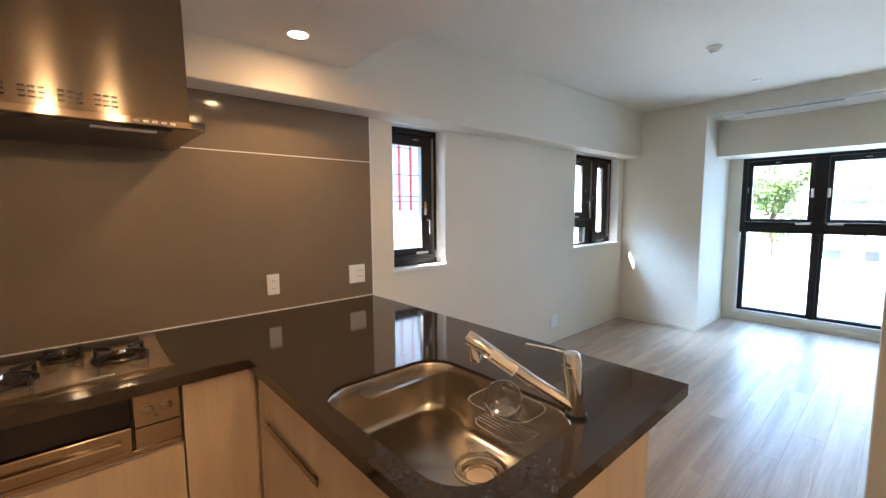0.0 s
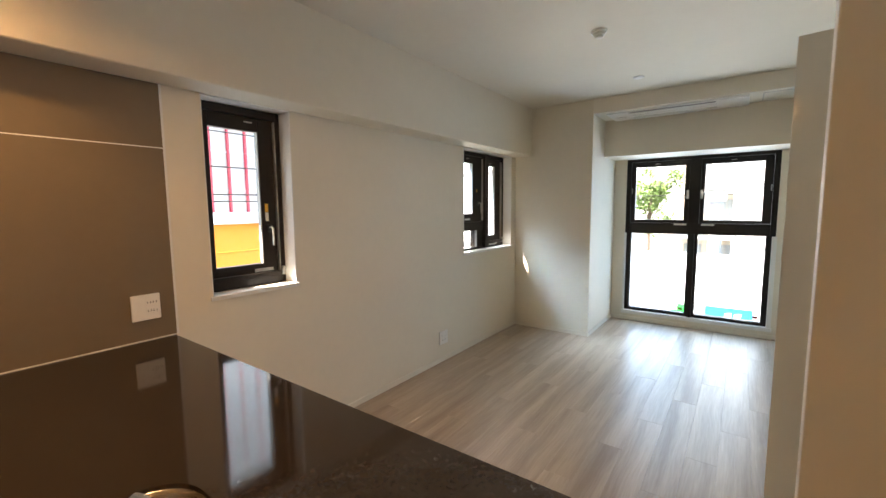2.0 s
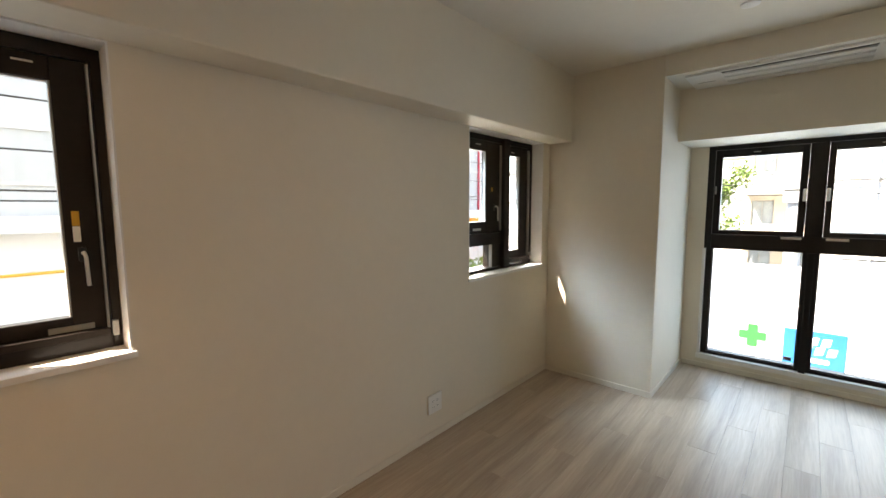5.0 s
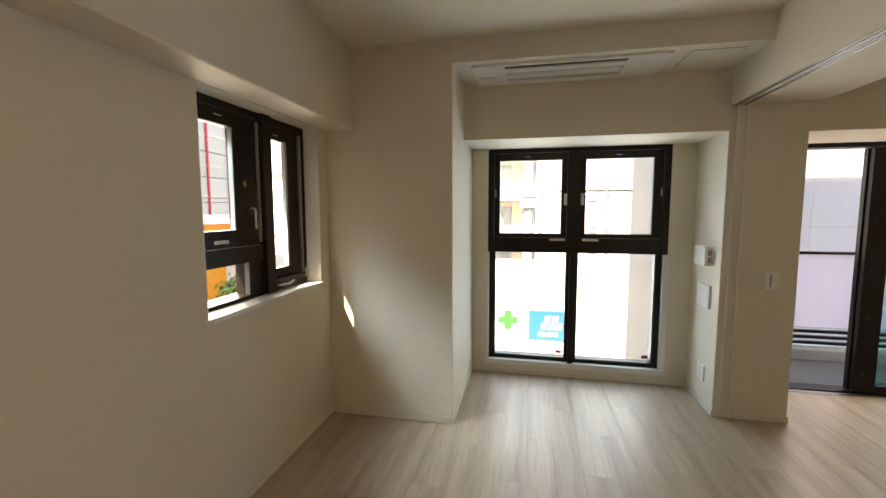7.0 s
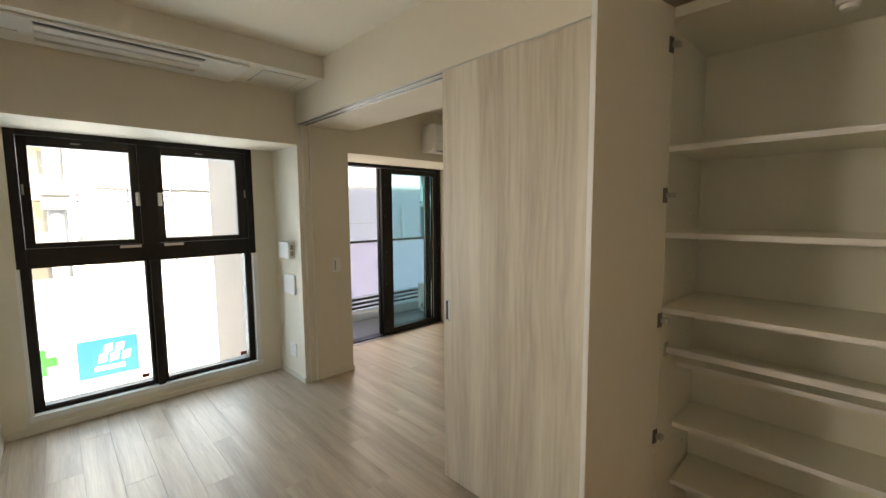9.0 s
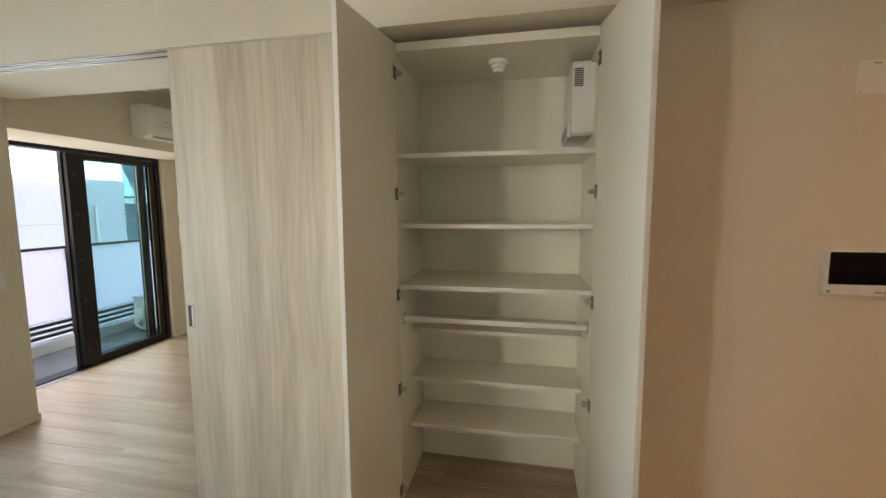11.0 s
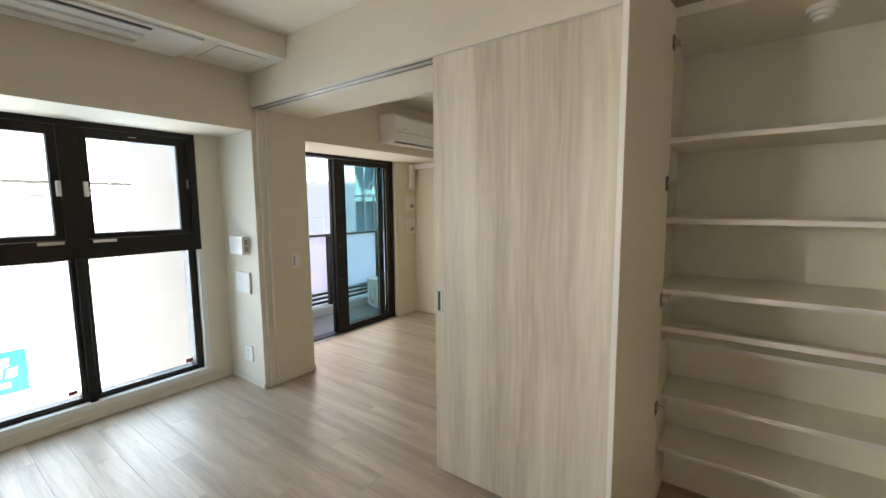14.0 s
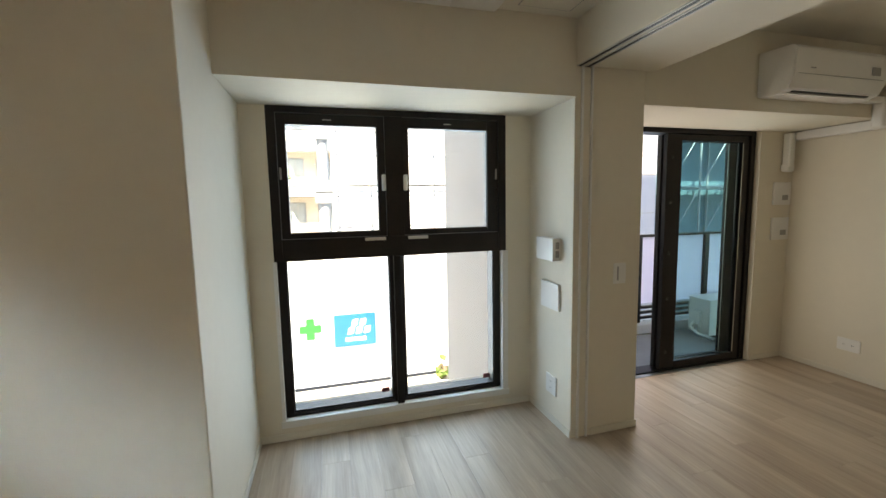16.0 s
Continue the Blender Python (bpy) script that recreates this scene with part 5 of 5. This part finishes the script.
part("grille", boxes(*[((7.122, -3.43, -0.04 + 0.038 * i), (7.13, -2.95, -0.028 + 0.038 * i)) for i in range(9)]), GREYPLASTIC, u)


# ---- street and buildings outside ----
GZ = -3.9
setting("ground", boxes(((-400, -400, GZ - 0.3), (400, 400, GZ))), ASPHALT, "asphalt street and distant ground", "ground")
setting("pavement", boxes(((9.2, -30, GZ), (15.6, 60, GZ + 0.12)), bevel=0.02), PAVING, "pale concrete pavement in front of the hoarding", "pavement")
f = thing("hoarding", (15.8, 3.0, GZ + 0.12), "tall white steel construction hoarding", "hoarding")
for i in range(34):
    y = -13.0 + 0.9 * i
    part("panel", boxes(((15.80, y, GZ + 0.12), (15.845, y + 0.885, -0.13)), bevel=0.006), FENCE, f)
part("top_rail", boxes(((15.79, -13.0, -0.13), (15.86, 17.6, -0.08)), bevel=0.005), FENCE, f)
sg = thing("hoarding_sign", (15.79, 0.56, -2.2), "blue rectangular site sign with white block shapes", "sign")
part("board", boxes(((15.77, -0.03, -2.66), (15.79, 1.17, -1.70)), bevel=0.003), BLUE, sg)
for row, n in ((0, 3), (1, 2)):
    for i in range(n):
        y = 0.79 - 0.235 * i - 0.115 * row
        bm = bmesh.new()
        z = -2.31 + 0.235 * row
        loft(bm, [[(15.764, y, z), (15.764, y - 0.17, z + 0.03), (15.764, y - 0.205, z + 0.23), (15.764, y - 0.035, z + 0.20)], [(15.769, y, z), (15.769, y - 0.17, z + 0.03), (15.769, y - 0.205, z + 0.23), (15.769, y - 0.035, z + 0.20)]], True, True)
        part("block_mark", bm, WHITEPAINT, sg)
for i in range(5):
    y = 0.86 - 0.125 * i
    part("lettering_bar", boxes(((15.764, y - 0.10, -2.51), (15.769, y, -2.40))), WHITEPAINT, sg)
cr = thing("green_cross_sign", (15.78, 1.83, -2.05), "green safety cross on the white hoarding", "sign")
part("cross", boxes(((15.775, 1.72, -2.36), (15.795, 1.94, -1.74)), ((15.775, 1.53, -2.16), (15.795, 1.72, -1.94)), ((15.775, 1.94, -2.16), (15.795, 2.13, -1.94))), GREEN, cr)


def facade(name, x, y0, y1, z1, wall, label, storey=2.9, bays=4, balcony=True, first=0.0, depth=8.0):
    """A block that faces the flat across the hoarding: storeys, recessed windows, balconies with rails."""
    b = thing(name, (x, (y0 + y1) / 2, GZ), label, "building")
    holes, wins = [], []
    n = int((z1 - GZ) / storey)
    bw = (y1 - y0) / bays
    for s_ in range(n):
        z = GZ + first + storey * s_ + 0.9
        for i in range(bays):
            a = y0 + bw * (i + 0.2)
            holes.append((a, a + bw * 0.6, z, z + 1.5))
    part("wall", holed(bmesh.new(), "x", x, x + 0.3, y0, y1, GZ, z1, holes), wall, b)
    part("core", boxes(((x + 0.3, y0, GZ), (x + depth, y1, z1))), wall, b)
    part("roof", boxes(((x - 0.2, y0 - 0.2, z1), (x + depth + 0.2, y1 + 0.2, z1 + 0.35)), bevel=0.03), CONCRETE, b)
    for a, c_, z, zz in holes:
        w_ = part("window", boxes(((x + 0.16, a, z), (x + 0.2, c_, zz))), WINDOWFAR, b)
        part("window_frame", boxes(((x + 0.10, a, z), (x + 0.158, a + 0.06, zz)), ((x + 0.10, c_ - 0.06, z), (x + 0.158, c_, zz)), ((x + 0.10, (a + c_) / 2 - 0.03, z), (x + 0.158, (a + c_) / 2 + 0.03, zz)), ((x + 0.10, a, zz - 0.06), (x + 0.158, c_, zz))), SEAL, w_)
    if balcony:
        for s_ in range(1, n):
            z = GZ + first + storey * s_
            bl = part("balcony", boxes(((x - 1.1, y0 + 0.1, z - 0.18), (x - 0.002, y1 - 0.1, z)), bevel=0.01), RENDER_WHITE, b)
            part("rail", boxes(((x - 1.08, y0 + 0.1, z + 0.98), (x - 1.02, y1 - 0.1, z + 1.05)), ((x - 1.08, y0 + 0.1, z), (x - 1.04, y1 - 0.1, z + 0.35))), PIPE, bl)
            bars = bmesh.new()
            q = y0 + 0.2
            while q < y1 - 0.2:
                box(bars, (x - 1.065, q, z + 0.35), (x - 1.04, q + 0.03, z + 0.98))
                q += 0.22
            part("rail_bars", bars, PIPE, bl)
    return b


facade("apartment_building", 33.0, -1.5, 3.9, 16.0, RENDER_BEIGE, "beige apartment block with white balconies", 2.95, 3, True, 0.35)
b = thing("sheeted_building", (25.0, -4.0, GZ), "building wrapped in white scaffold sheets", "building")
part("core", boxes(((25.6, -9.5, GZ), (33.0, 0.75, 12.0))), RENDER_WHITE, b)
for j in range(5):
    for i in range(6):
        part("sheet", boxes(((25.12, -9.3 + 1.66 * i, GZ + 3.2 * j + 0.04), (25.16, -7.66 + 1.66 * i, GZ + 3.2 * j + 3.16)), bevel=0.01), RENDER_WHITE, b)
for i in range(7):
    part("standard", cyl(bmesh.new(), (25.0, -9.3 + 1.66 * i, GZ), (25.0, -9.3 + 1.66 * i, 12.6), 0.035, k=8), PIPE, b)
for j in range(9):
    part("ledger", cyl(bmesh.new(), (25.0, -9.4, GZ + 1.8 * j + 0.9), (25.0, 0.75, GZ + 1.8 * j + 0.9), 0.03, k=8), PIPE, b)
# added block: stands in for the overexposed white distance and hides the dark ground
b = thing("low_white_building", (40.0, 14.0, GZ), "plain low white block added to keep the background behind the tree white", "building")
part("wall", boxes(((40.0, 4.2, GZ), (48.0, 34.0, 5.0)), bevel=0.05), RENDER_WHITE, b)
part("roof", boxes(((39.8, 4.0, 5.0), (48.2, 34.2, 5.3)), bevel=0.03), CONCRETE, b)
for z in (-1.0, 2.0):
    part("ledge", boxes(((39.85, 4.2, z), (40.0, 34.0, z + 0.15))), RENDER_GREY, b)
pl = thing("utility_pole", (21.0, 1.25, GZ), "pale concrete utility pole with cable fittings", "utility pole")
part("shaft", cyl(bmesh.new(), (21.0, 1.25, GZ), (21.0, 1.25, 9.0), 0.25, 0.20, 20), RENDER_GREY, pl, smooth=40)
for z in (1.6, 2.0, 4.1):
    part("bracket", boxes(((20.69, 0.9, z), (20.80, 1.6, z + 0.45))), PIPE, pl)
for z, sag in ((2.45, 0.5), (2.0, 0.35), (4.65, 0.6)):
    pts = [(20.73, -22.1 + 2.2 * i, z - 0.4 * math.sin(math.pi * i / 20) * sag) for i in range(21)]
    solid("street_cable", tube(bmesh.new(), pts, 0.014, 6), CABLE, (20.73, 0, z), "thin black overhead cable along the street", "cable", group="overhead cables")

# building over the side street, seen through the two narrow windows
NY = 12.0
b = thing("red_fin_building", (12.0, NY, GZ), "grey-clad building with red fins, white band and orange base", "building")
part("base_wall", boxes(((-12, NY + 0.4, GZ), (17.4, NY + 8, 1.03))), RENDER_WHITE, b)
part("upper_wall", boxes(((-12, NY + 0.1, 1.36), (17.4, NY + 8, 10.0))), RENDER_GREY, b)
part("white_band", boxes(((-12, NY - 0.15, 1.03), (17.4, NY + 8, 1.36)), bevel=0.02), RENDER_WHITE, b)
part("roof", boxes(((-12.2, NY - 0.1, 10.0), (17.6, NY + 8.2, 10.3))), CONCRETE, b)
xs = [3.6 + 0.5 * i for i in range(13)] + [10.05 + 0.975 * i for i in range(8)]
for x in xs:
    part("fin", boxes(((x - 0.03, NY + 0.02, 1.36), (x + 0.03, NY + 0.1, 9.9)), bevel=0.006), RED, b)
for i in range(6):
    z = 1.95 + 1.05 * i
    part("panel_joint", boxes(((-12, NY + 0.06, z), (17.4, NY + 0.1, z + 0.05))), PIPE, b)
for xa, xb in ((5.05, 8.3), (11.8, 14.4), (14.6, 17.2)):
    part("orange_panel", boxes(((xa, NY + 0.28, GZ), (xb, NY + 0.4, 1.03)), bevel=0.01), ORANGE, b)
part("handrail", tube(bmesh.new(), [(-4, NY + 0.26, 0.22), (12, NY + 0.26, 0.22)], 0.03, 8), YELLOW, b)
for z, dy in ((1.75, 0.0), (2.35, 0.4), (3.05, 0.2), (1.62, 0.8)):
    pts = [(-10 + 1.25 * i, 12.09 - (3.1 - dy) * math.sin(math.pi * i / 22) ** 0.6, z + 0.25 * ((i - 11) / 11) ** 2) for i in range(23)]
    solid("street_cable", tube(bmesh.new(), pts, 0.013, 6), CABLE, (0, 9.0 + dy, z), "thin black overhead cable along the side street", "cable", group="overhead cables")

# building with scaffold beyond the balcony
b = thing("plain_white_building", (14.0, -6.0, GZ), "plain white panel-clad building beyond the balcony", "building")
part("wall", boxes(((14.0, -8.45, GZ), (15.6, -2.6, 8.5)), bevel=0.02), CLADDING, b)
for z, tall in ((-1.2, 0.03), (1.07, 0.018), (2.215, 0.035), (2.78, 0.015), (4.4, 0.03)):
    part("panel_joint", boxes(((13.99, -8.46, z), (14.0, -2.6, z + tall))), GREYPLASTIC, b)
for y in (-7.05, -5.4, -3.9):
    part("panel_joint", boxes(((13.992, y, -1.0), (14.0, y + 0.012, 2.2))), RENDER_GREY, b)
part("downpipe", cyl(bmesh.new(), (13.94, -7.55, 0.55), (13.94, -7.55, 1.55), 0.03, k=10), PIPE, b)
part("vent_hood", boxes(((13.86, -7.2, 3.35), (14.0, -6.95, 3.62)), bevel=0.03), PIPE, b)
part("vent_hood", boxes(((13.86, -6.6, 3.3), (14.0, -6.25, 3.6)), bevel=0.03), PIPE, b)
sc = thing("scaffold", (14.2, -11.0, GZ), "sheeted pipe scaffold with teal netting", "scaffold")
for i in range(5):
    y = -8.65 - 1.2 * i
    for x in (13.75, 14.55):
        part("standard", cyl(bmesh.new(), (x, y, GZ), (x, y, 8.5), 0.03, k=8), SCAFFOLD, sc)
for j in range(7):
    z = GZ + 1.75 * j + 0.5
    part("ledger", cyl(bmesh.new(), (13.75, -8.6, z), (13.75, -13.6, z), 0.025, k=8), SCAFFOLD, sc)
    part("deck", boxes(((13.8, -13.6, z - 0.07), (14.5, -8.6, z - 0.03))), SCAFFOLD, sc)
    for i in range(4):
        y = -8.65 - 1.2 * i
        part("brace", cyl(bmesh.new(), (13.72, y, z), (13.72, y - 1.2, z + 1.75), 0.018, k=6), SCAFFOLD, sc)
part("sheet", boxes(((14.62, -13.8, GZ), (14.66, -8.5, 8.6))), SHEET, sc, "teal mesh sheeting")


# ---- trees and shrubs ----
def tree(at, height, spread, leaves, seed, label):
    rnd = random.Random(seed)
    t = thing("tree", at, label, "tree", group="street trees")
    base = Vector(at)
    wood_ = bmesh.new()
    top = base + Vector((0, 0, height * 0.72))
    tube(wood_, [base, base + Vector((0.05, 0.03, height * 0.3)), base + Vector((-0.04, 0.06, height * 0.5)), top], 0.11, 10)
    tips = []
    for i in range(11):
        a, h_ = rnd.uniform(0, 6.28), rnd.uniform(0.42, 0.72)
        p0 = base + Vector((0, 0, height * h_))
        p2 = p0 + Vector((math.cos(a) * spread * rnd.uniform(0.4, 0.8), math.sin(a) * spread * rnd.uniform(0.4, 0.8), height * rnd.uniform(0.05, 0.25)))
        tube(wood_, [p0, (p0 + p2) / 2 + Vector((0, 0, 0.15)), p2], 0.035, 6)
        tips += [p2, (p0 + p2) / 2]
    part("trunk", wood_, BARK, t, smooth=50)
    tips += [top + Vector((0, 0, 0.4))]
    verts, faces = [], []
    for _ in range(leaves):
        c_ = rnd.choice(tips) + Vector((rnd.gauss(0, 0.30), rnd.gauss(0, 0.30), rnd.gauss(0, 0.24))) * spread * 0.5
        q = Euler((rnd.uniform(-1.2, 1.2), rnd.uniform(-1.2, 1.2), rnd.uniform(0, 6.28))).to_matrix()
        s_ = rnd.uniform(0.06, 0.13)
        k_ = len(verts)
        verts += [c_ + q @ Vector(v_) * s_ for v_ in ((-1, 0, 0), (0, -0.5, 0.12), (1, 0, 0), (0, 0.5, 0.12))]
        faces.append((k_, k_ + 1, k_ + 2, k_ + 3))
    me = bpy.data.meshes.new("crown")
    me.from_pydata([v_ - base for v_ in verts], [], faces)
    me.materials.append(LEAF)
    ob = new("crown", me)
    ob.parent = t
    return t


tree((29.0, 5.0, GZ), 8.2, 1.9, 5200, 3, "leafy green street tree behind the hoarding")
tree((12.6, 9.3, GZ), 3.9, 1.3, 4800, 5, "small leafy green tree by the side street")
tree((15.2, -1.96, GZ + 0.12), 0.34, 0.25, 260, 8, "low green shrub at the foot of the hoarding")


# ---- floor planks ----
PW, PL, GAP = 0.1555, 1.21, 0.0007
areas = [(-1.6, 6.42, -2.86, 2.60)]
shapes = {}
rnd = random.Random(11)


def plank_mesh(length):
    key = round(length, 3)
    if key not in shapes:
        x, y, c_, dp = length / 2 - GAP / 2, PW / 2 - GAP / 2, 0.0008, 0.0005
        vs = [(-x, -y, -0.012), (x, -y, -0.012), (x, y, -0.012), (-x, y, -0.012), (-x, -y, -dp), (x, -y, -dp), (x, y, -dp), (-x, y, -dp),
              (-x + c_, -y + c_, 0), (x - c_, -y + c_, 0), (x - c_, y - c_, 0), (-x + c_, y - c_, 0)]
        fs = [(0, 1, 5, 4), (1, 2, 6, 5), (2, 3, 7, 6), (3, 0, 4, 7), (4, 5, 9, 8), (5, 6, 10, 9), (6, 7, 11, 10), (7, 4, 8, 11), (8, 9, 10, 11)]
        me = bpy.data.meshes.new("plank")
        me.from_pydata(vs, [], fs)
        me.materials.append(PLANK)
        shapes[key] = me
    return shapes[key]


ax0, ax1, ay0, ay1 = areas[0]
row = 0
y = 1.193 - PW * 26 + PW / 2
while y < ay1 + PW / 2:
    start = ax0 - PL * ((row * 0.37 + 0.13) % 1.0)
    x = start
    while x < ax1:
        a_, b_ = max(x, ax0), min(x + PL, ax1)
        if b_ - a_ > 0.03 and not (b_ < 3.05 and y < -1.4):
            p = new("plank", plank_mesh(b_ - a_))
            p.location = ((a_ + b_) / 2, y, 0)
            p.parent = floor
        x += PL
    y += PW
    row += 1
